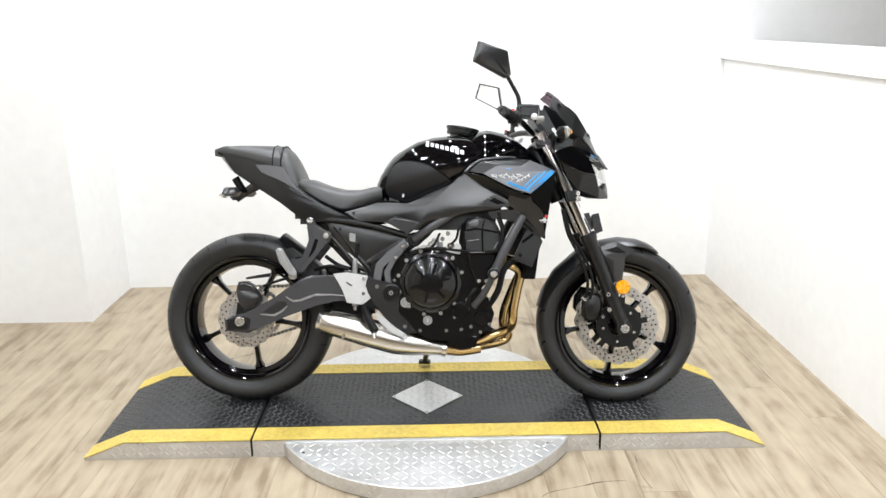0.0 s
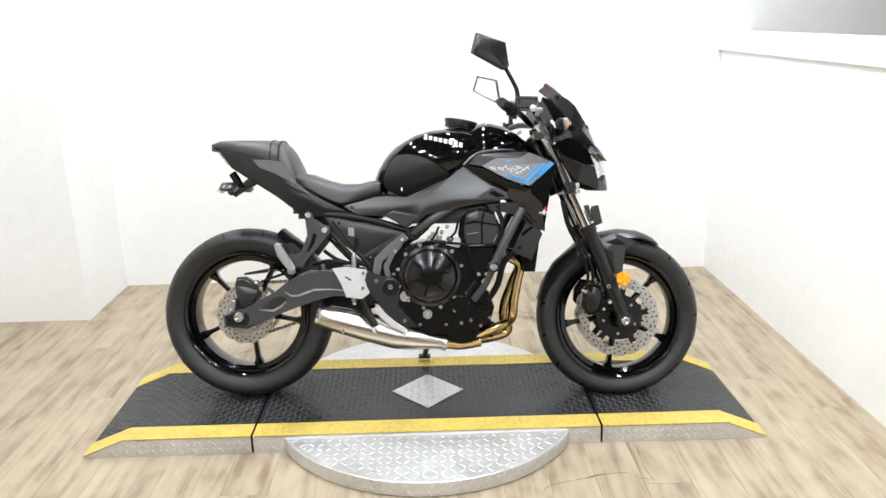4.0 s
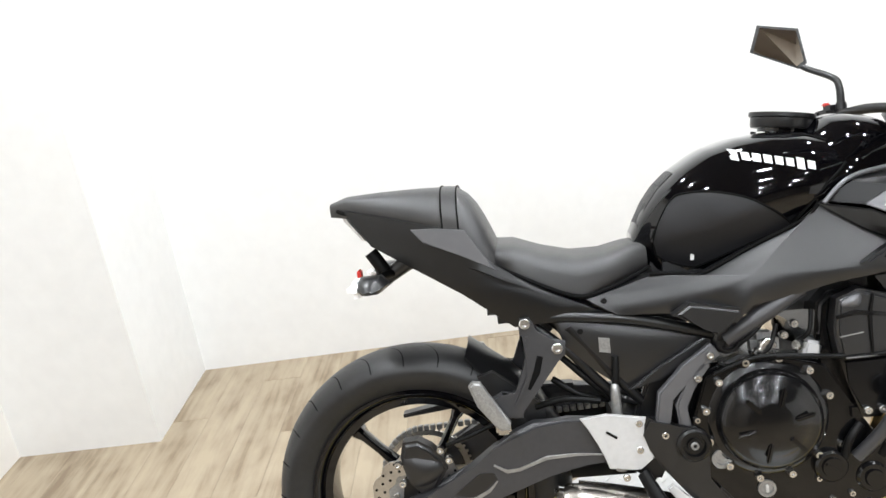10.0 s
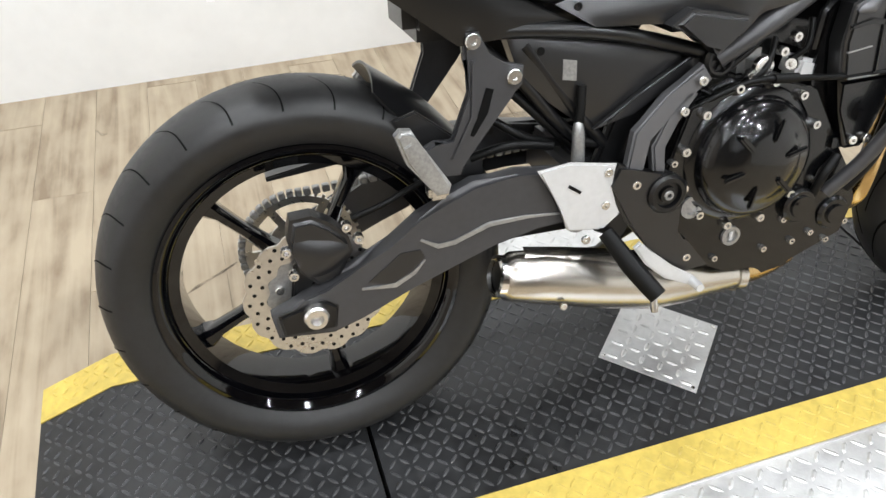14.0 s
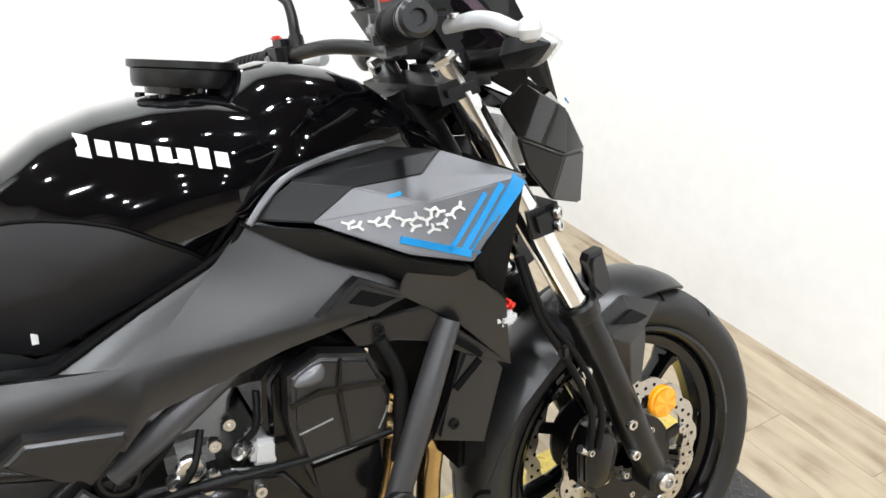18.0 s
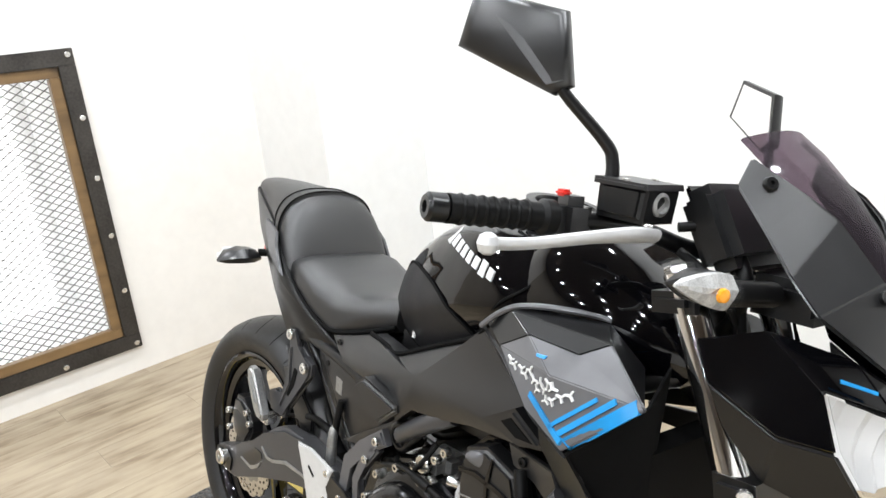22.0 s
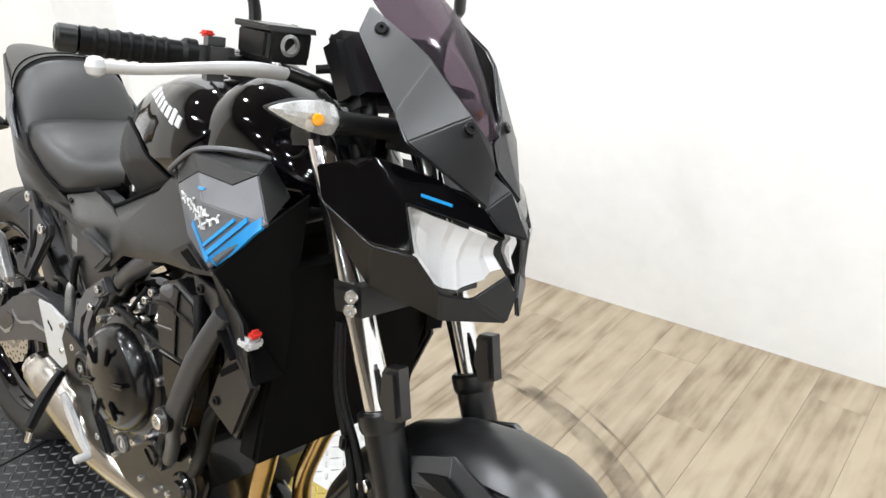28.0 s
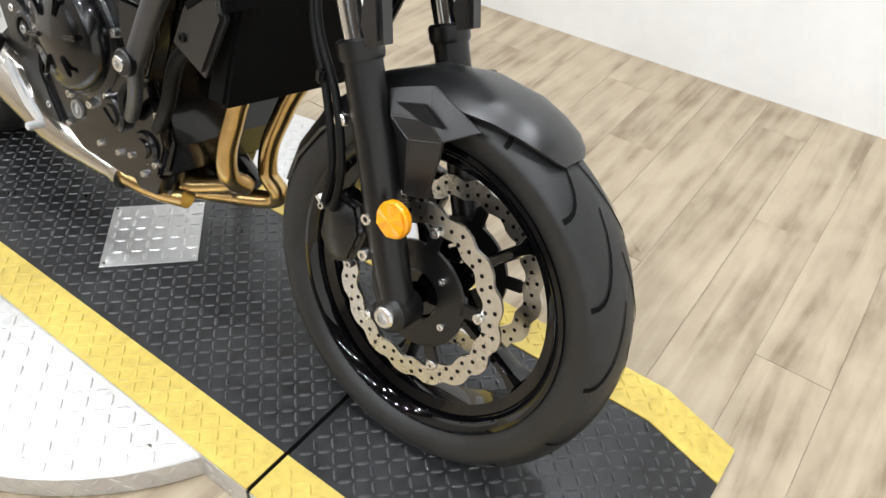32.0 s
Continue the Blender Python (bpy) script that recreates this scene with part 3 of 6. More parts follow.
lathe([(0.086, -0.003), (0.098, -0.003), (0.098, 0.003), (0.086, 0.003)], (RX, 0.075, RZ), "Y", 60, bm)
for k in range(6):
    a = k * math.pi / 3
    block((RX + 0.073 * math.cos(a), 0.075, RZ + 0.073 * math.sin(a)), (0.03, 0.006, 0.014), 0, Matrix.Rotation(-a, 3, "Y"), bm)
for k in range(46):
    a = k * 2 * math.pi / 46
    block((RX + 0.1 * math.cos(a), 0.075, RZ + 0.1 * math.sin(a)), (0.007, 0.005, 0.005), 0, Matrix.Rotation(-a, 3, "Y"), bm)
part("sprocket_ring", bm, DISC, sp, "toothed steel ring with cut-outs")
bm = bmesh.new()
line = [(RX + 0.104 * math.cos(a), RZ + 0.104 * math.sin(a)) for a in np.linspace(1.45, 4.85, 26).tolist()]
line = [(-0.16, 0.445)] + [(-0.16 + (line[0][0] + 0.16) * s, 0.445 + (line[0][1] - 0.445) * s) for s in np.linspace(0.04, 0.97, 30).tolist()] + line
line += [(line[-1][0] + (-0.16 - line[-1][0]) * s, line[-1][1] + (0.375 - line[-1][1]) * s) for s in np.linspace(0.03, 1, 32).tolist()]
for (x0, z0), (x1, z1) in zip(line, line[1:]):
    block(((x0 + x1) / 2, 0.075, (z0 + z1) / 2), (math.hypot(x1 - x0, z1 - z0) * 0.8, 0.016, 0.012), 0.002, Matrix.Rotation(-math.atan2(z1 - z0, x1 - x0), 3, "Y"), bm, 1)
part("drive_chain", bm, DULL, bike, "oiled steel drive chain")

for side, y in ((-1, FY - 0.058), (1, FY + 0.058)):
    d = petal_disc("brake_disc", (FX, y, FZ), 0.150, 0.116, 16, 0.007, 0.005, front, [(0.122, 22, 0.0034, 0), (0.130, 22, 0.0034, 0.15), (0.138, 22, 0.0034, 0.02)], "drilled wave front brake disc")
    bm = bmesh.new()
    lathe([(0.04, -0.003), (0.085, -0.003), (0.085, 0.003), (0.04, 0.003)], (FX, y, FZ), "Y", 40, bm)
    carrier = part("disc_carrier", bm, SATIN, d, "black disc carrier")
    for k in range(5):
        a = k * 2 * math.pi / 5 + 0.2
        part("carrier_arm", block((FX + 0.095 * math.cos(a), y, FZ + 0.095 * math.sin(a)), (0.034, 0.006, 0.022), 0.002, Matrix.Rotation(-a, 3, "Y")), SATIN, d)
    for k in range(10):
        a = k * math.pi / 5 + 0.2
        r = 0.113 if k % 2 == 0 else 0.062
        part("bobbin", knob((FX + r * math.cos(a), y - 0.003 if side < 0 else y + 0.003, FZ + r * math.sin(a)), 0.0085 if k % 2 == 0 else 0.006, 0.007, (0, side, 0), 14, hollow=0.003), BOLT, d)

# ---- rear end ----
def strip(points, widths, y0, y1, edge=0.003, bm=None):
    """A flat bar of varying width along points in x and z."""
    p = [Vector((x, 0, z)) for x, z in points]
    left, right = [], []
    for i, q in enumerate(p):
        way = (p[min(i + 1, len(p) - 1)] - p[max(i - 1, 0)]).normalized()
        n = Vector((-way.z, 0, way.x))
        w = widths[i] if hasattr(widths, "__len__") else widths
        left.append((q.x + n.x * w / 2, q.z + n.z * w / 2))
        right.append((q.x - n.x * w / 2, q.z - n.z * w / 2))
    return slab(left + right[::-1], y0, y1, edge, bm)


SWING = [(-0.748, 0.316), (-0.698, 0.336), (-0.662, 0.346), (-0.610, 0.365), (-0.559, 0.402), (-0.514, 0.436), (-0.471, 0.465), (-0.43, 0.482), (-0.36, 0.482), (-0.285, 0.474), (-0.19, 0.468), (-0.17, 0.40), (-0.24, 0.388), (-0.33, 0.390), (-0.405, 0.382), (-0.466, 0.350), (-0.532, 0.325), (-0.612, 0.290), (-0.659, 0.268), (-0.742, 0.276)]
for side in (-1, 1):
    y = sorted((side * 0.142, side * 0.104))
    arm = part("swingarm" if side < 0 else "swingarm_left", slab(SWING, y[0], y[1], 0.009, seg=3), ARM, bike, "graphite cast swingarm")
    if side < 0:
        part("arm_recess", slab([(-0.604, 0.349), (-0.548, 0.391), (-0.516, 0.391), (-0.509, 0.376), (-0.559, 0.336)], y[0] - 0.0015, y[0] + 0.004, 0.002), BLACK, arm, "recessed web of the swingarm")
        # raised ribs, their highlight put in as a paler material
        part("arm_rib", strip([(-0.516, 0.405), (-0.490, 0.389), (-0.465, 0.391), (-0.409, 0.413), (-0.35, 0.414), (-0.288, 0.409)], [0.004, 0.007, 0.007, 0.006, 0.005, 0.003], y[0] - 0.003, y[0] + 0.004, 0.002), DULL, arm, "raised rib of the swingarm, coloured pale as a highlight")
        part("arm_rib", strip([(-0.611, 0.340), (-0.559, 0.336), (-0.529, 0.352), (-0.512, 0.371)], [0.004, 0.007, 0.006, 0.003], y[0] - 0.003, y[0] + 0.004, 0.002), DULL, arm, "raised rib of the swingarm, coloured pale as a highlight")
        part("axle_block", slab([(-0.738, 0.318), (-0.672, 0.336), (-0.648, 0.320), (-0.655, 0.282), (-0.733, 0.283)], y[0] - 0.004, y[0] + 0.01, 0.004), SATIN, arm, "chain adjuster block")
        part("axle_nut", lathe([(0.019, 0), (0.019, 0.014), (0.016, 0.018), (0.010, 0.018), (0.009, 0.008)], (-0.684, y[0] - 0.003, 0.314), toward((0, -1, 0)), 24, closed=False), BOLT, arm, "zinc axle nut with a hollow centre")
part("swingarm_bridge", block((-0.215, 0, 0.43), (0.09, 0.2, 0.08), 0.015), ARM, bike)

cal = part("rear_caliper", slab([(-0.700, 0.456), (-0.668, 0.458), (-0.642, 0.442), (-0.618, 0.416), (-0.614, 0.392), (-0.638, 0.352), (-0.672, 0.344), (-0.695, 0.368), (-0.708, 0.424)], -0.122, -0.074, 0.009, seg=3), BLACK, bike, "dark grey single-piston rear brake caliper")
part("caliper_cover", cushion([(-0.700, 0.424), (-0.622, 0.408), (-0.640, 0.372), (-0.686, 0.366)], -0.122, 0.006, smooth=3), BLACK, cal)
for x, z in ((-0.712, 0.415), (-0.706, 0.375), (-0.622, 0.44), (-0.606, 0.418)):
    part("bolt", knob((x, -0.122, z), 0.008, 0.012, hollow=0.004), BOLT, cal)
part("caliper_bracket", strip([(-0.70, 0.32), (-0.692, 0.37), (-0.66, 0.39)], 0.03, -0.108, -0.098, 0.003), SATIN, cal)
part("brake_hose", rod([(-0.61, -0.105, 0.44), (-0.56, -0.11, 0.458), (-0.52, -0.10, 0.47), (-0.44, -0.08, 0.49)], 0.005), SOFT, cal, "black brake hose")
part("speed_sensor_ring", lathe([(0.036, -0.003), (0.05, -0.003), (0.05, 0.003), (0.036, 0.003)], (RX, -0.084, RZ), "Y", 36), BOLT, rear)


def arch(cx, cy, cz, stations, seg=9):
    """A curved guard over a wheel: stations of (angle in degrees, radius, half width, drop of the sides)."""
    outer, inner = [], []
    for a, r, w, drop in stations:
        a = radians(a)
        u = Vector((math.cos(a), 0, math.sin(a)))
        row, low = [], []
        for s in np.linspace(-1, 1, seg).tolist():
            q = r - drop * abs(s) ** 2.4
            row.append(Vector((cx, cy + w * s, cz)) + u * q)
            low.append(Vector((cx, cy + w * s * 0.96, cz)) + u * (q - 0.004))
        outer.append(row)
        inner.append(low)
    return loft([o + i[::-1] for o, i in zip(outer, inner)])


part("rear_hugger", arch(RX, 0.01, RZ, [(68, 0.345, 0.085, 0.02), (62, 0.338, 0.086, 0.03), (50, 0.334, 0.088, 0.035), (36, 0.334, 0.088, 0.035), (20, 0.335, 0.088, 0.03)]), BLACK, bike, "matte black rear tyre hugger", 45)
part("hugger_side", slab([(-0.535, 0.575), (-0.50, 0.585), (-0.40, 0.505), (-0.40, 0.47), (-0.47, 0.478)], -0.092, -0.084, 0.003), BLACK, bike)
part("chain_guard", strip([(-0.72, 0.452), (-0.60, 0.47), (-0.45, 0.49), (-0.33, 0.485)], [0.008, 0.016, 0.022, 0.022], 0.062, 0.096, 0.003), BLACK, bike, "black chain guard")

# ---- tail ----
tail_y = lambda x, z: -0.046 - 0.088 * min(max((x + 0.79) / 0.30, 0), 1) + 0.02 * max(0, (x + 0.42) / 0.15)
TAIL = [(-0.775, 0.940), (-0.69, 0.920), (-0.583, 0.892), (-0.542, 0.880), (-0.512, 0.845), (-0.478, 0.812), (-0.415, 0.768), (-0.330, 0.722), (-0.262, 0.687), (-0.34, 0.683), (-0.445, 0.680), (-0.540, 0.752), (-0.645, 0.815), (-0.722, 0.862), (-0.757, 0.912)]
for side in (-1, 1):
    bm = cushion(TAIL, 0.0, 0.006, 0.02, 5, 0, 3.0, tail_y)
    if side > 0:
        bmesh.ops.scale(bm, vec=(1, -1, 1), verts=bm.verts)
    cowl = part("tail_cowl" if side < 0 else "tail_cowl_left", bm, SATIN, bike, "satin black tail fairing panel", 40)
    # upward facet, its reflected light put in as a lighter grey
    bm = slab([(-0.634, 0.891), (-0.581, 0.889), (-0.524, 0.882), (-0.507, 0.856), (-0.471, 0.798), (-0.530, 0.833), (-0.609, 0.862)], 0.0, 0.006, 0.002)
    for q in bm.verts:
        q.co.y += tail_y(q.co.x, q.co.z) - 0.008 - 0.22 * max(0.0, 0.880 - q.co.z) * min(1.0, max(0.0, (q.co.z - 0.795) / 0.04))
    if side > 0:
        bmesh.ops.scale(bm, vec=(1, -1, 1), verts=bm.verts)
    part("tail_facet", bm, GREY, cowl, "tail facet coloured lighter for the light it reflects", 40)
part("undertail", loft([[(x, y * w, z) for y, z in ((-1, t), (1, t), (0.8, b), (-0.8, b))] for x, w, t, b in ((-0.74, 0.035, 0.93, 0.88), (-0.6, 0.075, 0.88, 0.80), (-0.45, 0.10, 0.80, 0.70), (-0.25, 0.09, 0.72, 0.66))]), BLACK, bike, "black undertail tray")
part("tail_lamp", loft([[(x + dx, y, z) for dx, y in ((0, -w), (-0.012, -w * 0.5), (-0.014, 0), (-0.012, w * 0.5), (0, w), (0.012, 0))] for x, z, w in ((-0.785, 0.945, 0.032), (-0.768, 0.915, 0.042), (-0.735, 0.872, 0.046))]), FROST, bike, "milky clear tail lamp lens")
hold = part("plate_bracket", rod([(-0.655, 0.0, 0.818), (-0.70, 0.0, 0.79), (-0.735, 0.0, 0.765)], [0.02, 0.016, 0.014]), BLACK, bike, "black number plate bracket")
part("lamp_tube", knob((-0.735, -0.01, 0.845), 0.015, 0.06, (0.5, 0, -0.85)), SOFT, hold)
part("plate_lamp", block((-0.735, 0.0, 0.775), (0.035, 0.05, 0.028), 0.006), BLACK, hold)
part("red_reflector", block((-0.763, -0.015, 0.80), (0.008, 0.03, 0.02), 0.003), RED, hold, "small red reflector")
for side in (-1, 1):
    part("signal_stalk", rod([(-0.69, 0, 0.795), (-0.718, side * 0.07, 0.795)], 0.009), SOFT, hold)
    sig = part("turn_signal", loft([[(-0.722 + dx * s, side * y, 0.79 + dz * s - 0.012 * (1 - s)) for dx, dz in ((-0.034, 0.0), (-0.02, 0.018), (0.02, 0.018), (0.036, 0.0), (0.02, -0.016), (-0.02, -0.016))] for y, s in ((0.065, 0.35), (0.085, 0.9), (0.115, 1.0), (0.15, 0.75), (0.168, 0.2))]), BLACK, hold, "black rear turn signal", 40)
    part("signal_lens", block((-0.750, side * 0.116, 0.786), (0.036, 0.080, 0.034), 0.013, seg=3), BOWL, sig, "clear lens of the rear turn signal")

# ---- seats ----
def seat_loft(stations, seg=18, base=0.5):
    """Rings of (x, half width, top, side bottom, crown)."""
    rings = []
    for x, w, top, low, crown in stations:
        ring = []
        for a in np.linspace(0, math.pi, seg).tolist():
            c, s = math.cos(a), math.sin(a)
            y = -w * math.copysign(abs(c) ** base, c)
            ring.append((x, y, low + (top - low) * (s ** crown)))
        ring += [(x, w * 0.85, low - 0.012), (x, -w * 0.85, low - 0.012)]
        rings.append(ring)
    return rings


rings = seat_loft([(-0.492, 0.100, 0.830, 0.812, 0.5), (-0.470, 0.122, 0.840, 0.806, 0.45), (-0.43, 0.130, 0.838, 0.784, 0.42), (-0.37, 0.130, 0.815, 0.752, 0.42), (-0.31, 0.122, 0.800, 0.728, 0.42), (-0.25, 0.105, 0.800, 0.738, 0.42), (-0.20, 0.085, 0.812, 0.755, 0.45), (-0.168, 0.070, 0.815, 0.765, 0.5)])
part("rider_seat", loft([[Vector(p) for p in r] for r in rings]), VINYL, bike, "black vinyl rider seat", 50)
rings = seat_loft([(-0.808, 0.024, 0.956, 0.940, 0.5), (-0.772, 0.045, 0.967, 0.935, 0.5), (-0.70, 0.068, 0.969, 0.916, 0.6), (-0.62, 0.092, 0.968, 0.892, 0.66), (-0.56, 0.112, 0.965, 0.872, 0.70), (-0.534, 0.120, 0.960, 0.856, 0.70), (-0.515, 0.125, 0.946, 0.838, 0.68), (-0.500, 0.127, 0.926, 0.822, 0.66), (-0.484, 0.126, 0.894, 0.810, 0.64), (-0.470, 0.122, 0.858, 0.802, 0.6), (-0.456, 0.112, 0.818, 0.800, 0.5)], base=0.80)
pil = part("pillion_seat", loft([[Vector(p) for p in r] for r in rings]), VINYL, bike, "black vinyl pillion seat pad", 50)
rings = [[Vector((q[0] + d, q[1] * 1.02, q[2] + 0.002)) for q in seat_loft([(-0.552 + d, 0.1150 + 0.30 * d, 0.9635 - 0.09 * d, 0.867 - 0.5 * d, 0.70)], base=0.80)[0]] for d in (-0.016, -0.008, 0.0, 0.008, 0.016)]
rings = [[Vector((q.x - d, q.y, q.z)) for q in ring] for ring, d in zip(rings, (-0.016, -0.008, 0.0, 0.008, 0.016))]
strap = part("strap", loft(rings), VINYL, pil, "wide black vinyl seat strap", 30)
for ring in (rings[0], rings[-1]):
    part("strap_seam", rod([q + Vector((0, 0, 0.0005)) for q in ring[:18]], 0.0018, 6), GROOVE, strap)
part("tail_gap", rod([(-0.790, -0.036, 0.940), (-0.772, -0.046, 0.933), (-0.70, -0.069, 0.914), (-0.62, -0.094, 0.890), (-0.56, -0.114, 0.870), (-0.515, -0.127, 0.838), (-0.486, -0.128, 0.812)], 0.0040, 8), GROOVE, bike, "dark gap between the tail and the seat pad")

part("seat_gap", rod([(-0.485, -0.118, 0.808), (-0.43, -0.131, 0.782), (-0.37, -0.132, 0.750), (-0.31, -0.124, 0.727), (-0.25, -0.108, 0.736), (-0.20, -0.090, 0.752), (-0.165, -0.075, 0.765)], 0.004, 8), GROOVE, bike, "dark gap along the seat")

# ---- tank ----
TANK = [(-0.188, 0.040, 0.830, 0.80, 0.77), (-0.165, 0.070, 0.874, 0.81, 0.76), (-0.135, 0.094, 0.914, 0.82, 0.75), (-0.09, 0.114, 0.952, 0.83, 0.745), (-0.04, 0.130, 0.981, 0.845, 0.75), (0.02, 0.142, 0.998, 0.86, 0.76), (0.08, 0.149, 1.004, 0.875, 0.78), (0.14, 0.150, 1.001, 0.88, 0.80), (0.20, 0.136, 0.988, 0.88, 0.81), (0.25, 0.112, 0.970, 0.885, 0.83)]


def tank_row(x):
    xs = [t[0] for t in TANK]
    return [float(np.interp(x, xs, [t[k] for t in TANK])) for k in range(1, 5)]


def tank_y(x, z):
    """The tank's flank on the near side."""
    w, top, mid, low = tank_row(x)
    s = min(abs(z - mid) / ((top - mid) if z > mid else (mid - low)), 0.999)
    s = s ** (1 / 0.8) if z > mid else s
    c = math.sqrt(max(1 - s * s, 0.0)) ** 0.62
    return -w * (c if z > mid else 1 - 0.35 * s)


rings = []
for x in np.linspace(-0.188, 0.25, 24).tolist():
    w, top, mid, low = tank_row(x)
    ring = []
    for a in np.linspace(0, math.pi, 25).tolist():
        c, s = math.cos(a), math.sin(a)
        ring.append(Vector((x, -w * math.copysign(abs(c) ** 0.62, c), mid + (top - mid) * s ** 0.8)))
    for k in np.linspace(0.2, 1, 5).tolist():
        ring.append(Vector((x, w * (1 - 0.35 * k), mid - (mid - low) * k)))
    for k in np.linspace(1, 0.2, 5).tolist():
        ring.append(Vector((x, -w * (1 - 0.35 * k), mid - (mid - low) * k)))
    rings.append(ring)
tank = part("fuel_tank", loft(rings), GLOSS, bike, "gloss black fuel tank with reflections", 50)
rings = []
for x, w, top, mid, low in ((0.150, 0.132, 1.000, 0.89, 0.82), (0.185, 0.137, 1.020, 0.89, 0.82), (0.22, 0.134, 1.026, 0.89, 0.82), (0.27, 0.126, 1.017, 0.89, 0.82), (0.32, 0.114, 0.993, 0.885, 0.82), (0.36, 0.098, 0.962, 0.88, 0.83), (0.40, 0.07, 0.922, 0.87, 0.84)):
    rings.append([Vector((x + 0.03 * abs(math.cos(a)), -w * math.copysign(abs(math.cos(a)) ** 0.7, math.cos(a)), mid + (top - mid) * max(math.sin(a), 0) ** 0.8)) for a in np.linspace(0, math.pi, 21).tolist()] + [Vector((x, w * 0.8, low)), Vector((x, -w * 0.8, low))])
part("tank_front_cover", loft(rings), GLOSS, bike, "gloss black cover ahead of the tank", 50)
PADLINE = [(-0.150, 0.785), (-0.152, 0.828), (-0.118, 0.893), (-0.09, 0.905), (-0.048, 0.904), (0.008, 0.889), (0.050, 0.864), (0.092, 0.831), (0.084, 0.820), (0.008, 0.792), (-0.068, 0.760), (-0.086, 0.757), (-0.122, 0.768)]
bm = cushion(PADLINE, -0.003, 0.002, 0.006, 5, 3, 3.0, tank_y)
pad = part("knee_pad", bm, PAD, tank, "textured matte black knee pad", 40)
part("pad_edge", rod([(x, tank_y(x, z) - 0.002, z) for x, z in PADLINE + PADLINE[:1]], 0.0024, 6, 3), GROOVE, pad, "dark edge of the knee pad")
part("pad_badge", slab([(-0.090, 0.772), (-0.083, 0.772), (-0.0815, 0.786), (-0.0885, 0.786)], tank_y(-0.086, 0.776) - 0.008, tank_y(-0.086, 0.776) - 0.004, 0.0005), WHITE, pad, "tiny pale badge")
bm = cushion(PADLINE, -0.003, 0.002, 0.006, 5, 3, 3.0, tank_y)
bmesh.ops.scale(bm, vec=(1, -1, 1), verts=bm.verts)
part("knee_pad_left", bm, PAD, tank, "textured matte black knee pad", 40)
bm = bmesh.new()
for x0, x1 in ((-0.178, -0.155), (-0.153, -0.13), (-0.128, -0.10)):
    cells = [[Vector((x, y, 0)) for y in (-0.04, -0.02, 0, 0.02, 0.04)] for x in (x0, x1)]
    rows = []
    for row in cells:
        pts = []
        for q in row:
            w, top, mid, low = tank_row(q.x)
            pts.append(Vector((q.x, q.y, mid + (top - mid) * (1 - (abs(q.y) / max(w, 0.045)) ** 2.8) ** 0.4 + 0.003)))
        rows.append(pts + [p - Vector((0, 0, 0.005)) for p in pts[::-1]])
    loft(rows, bm)
part("tank_pad", bm, PAD, tank, "segmented black tank pad", 30)
# the maker's mark as plain pale blocks
for k in range(8):
    s = (k + 0.5) / 8
    x, z = -0.006 + 0.146 * s, 0.973 - 0.038 * s
    w, h = 0.0064, (0.0105 if k in (0, 6) else 0.0075)
    bm = bmesh.new()
    corner = [(x - w, z - h), (x + w, z - h - 0.004), (x + w + 0.001, z + h - 0.004), (x - w + 0.001, z + h)]
    a = loop_of(bm, [(p, tank_y(p, q) - 0.0022, q) for p, q in corner])
    b = loop_of(bm, [(p, tank_y(p, q) + 0.004, q) for p, q in corner])
    bm.faces.new(a), bm.faces.new(b[::-1])
    bridge(bm, a, b)
    part("mark_block", bm, SILVER, tank, "plain silver block of the tank mark")
SEAM = [(0.120, 0.995), (0.160, 0.985), (0.198, 0.962), (0.208, 0.948), (0.190, 0.925), (0.158, 0.900), (0.125, 0.862), (0.098, 0.828)]
part("tank_seam", rod([(x, tank_y(x, z) - 0.0012, z) for x, z in SEAM], 0.0026, 6, 4), GROOVE, tank, "dark seam at the front of the tank")
tilt = toward((0.165, 0, 1))
cap = part("filler_ring", lathe([(0.046, 0.004), (0.057, 0.004), (0.059, 0.010), (0.059, 0.024), (0.063, 0.026), (0.063, 0.034), (0.049, 0.034), (0.046, 0.028)], (0.130, 0.0, 1.003), tilt, 48), SATIN, tank, "black tank bag ring round the filler")
part("filler_cap", lathe([(0.045, 0.0), (0.045, 0.012), (0.041, 0.016), (0.010, 0.017)], (0.130, 0.0, 0.999), tilt, 36, closed=False), GLOSS, cap)
for k in range(5):
    a = k * 2 * math.pi / 5
    part("ring_foot", knob(Vector((0.130, 0, 0.993)) + tilt @ Vector((0.052 * math.cos(a), 0.052 * math.sin(a), -0.012)), 0.006, 0.018, tilt @ Vector((0, 0, 1)), 12), SATIN, cap)
part("frame_filler", block((0.06, 0, 0.735), (0.44, 0.15, 0.11), 0.02), BLACK, bike)
part("seat_pan", block((-0.32, 0, 0.705), (0.36, 0.13, 0.07), 0.02), BLACK, bike)
part("tank_bolt", knob((0.324, -0.078, 0.903), 0.011, 0.01, (0.1, -0.8, 0.6), hollow=0.005), BOLT, bike)

# ---- side panels and frame ----
side_y = lambda x, z: -0.094 - 0.120 * max(x + 0.27, 0) - 0.30 * max(0.80 - z, 0)
SIDE = [(-0.300, 0.718), (-0.235, 0.735), (-0.170, 0.755), (-0.120, 0.752), (-0.079, 0.748), (0.015, 0.790), (0.109, 0.832), (0.146, 0.868), (0.200, 0.835), (0.260, 0.790), (0.318, 0.745), (0.252, 0.730), (0.150, 0.716), (0.086, 0.700), (0.004, 0.685), (-0.03, 0.655), (-0.085, 0.690), (-0.140, 0.681), (-0.243, 0.684)]


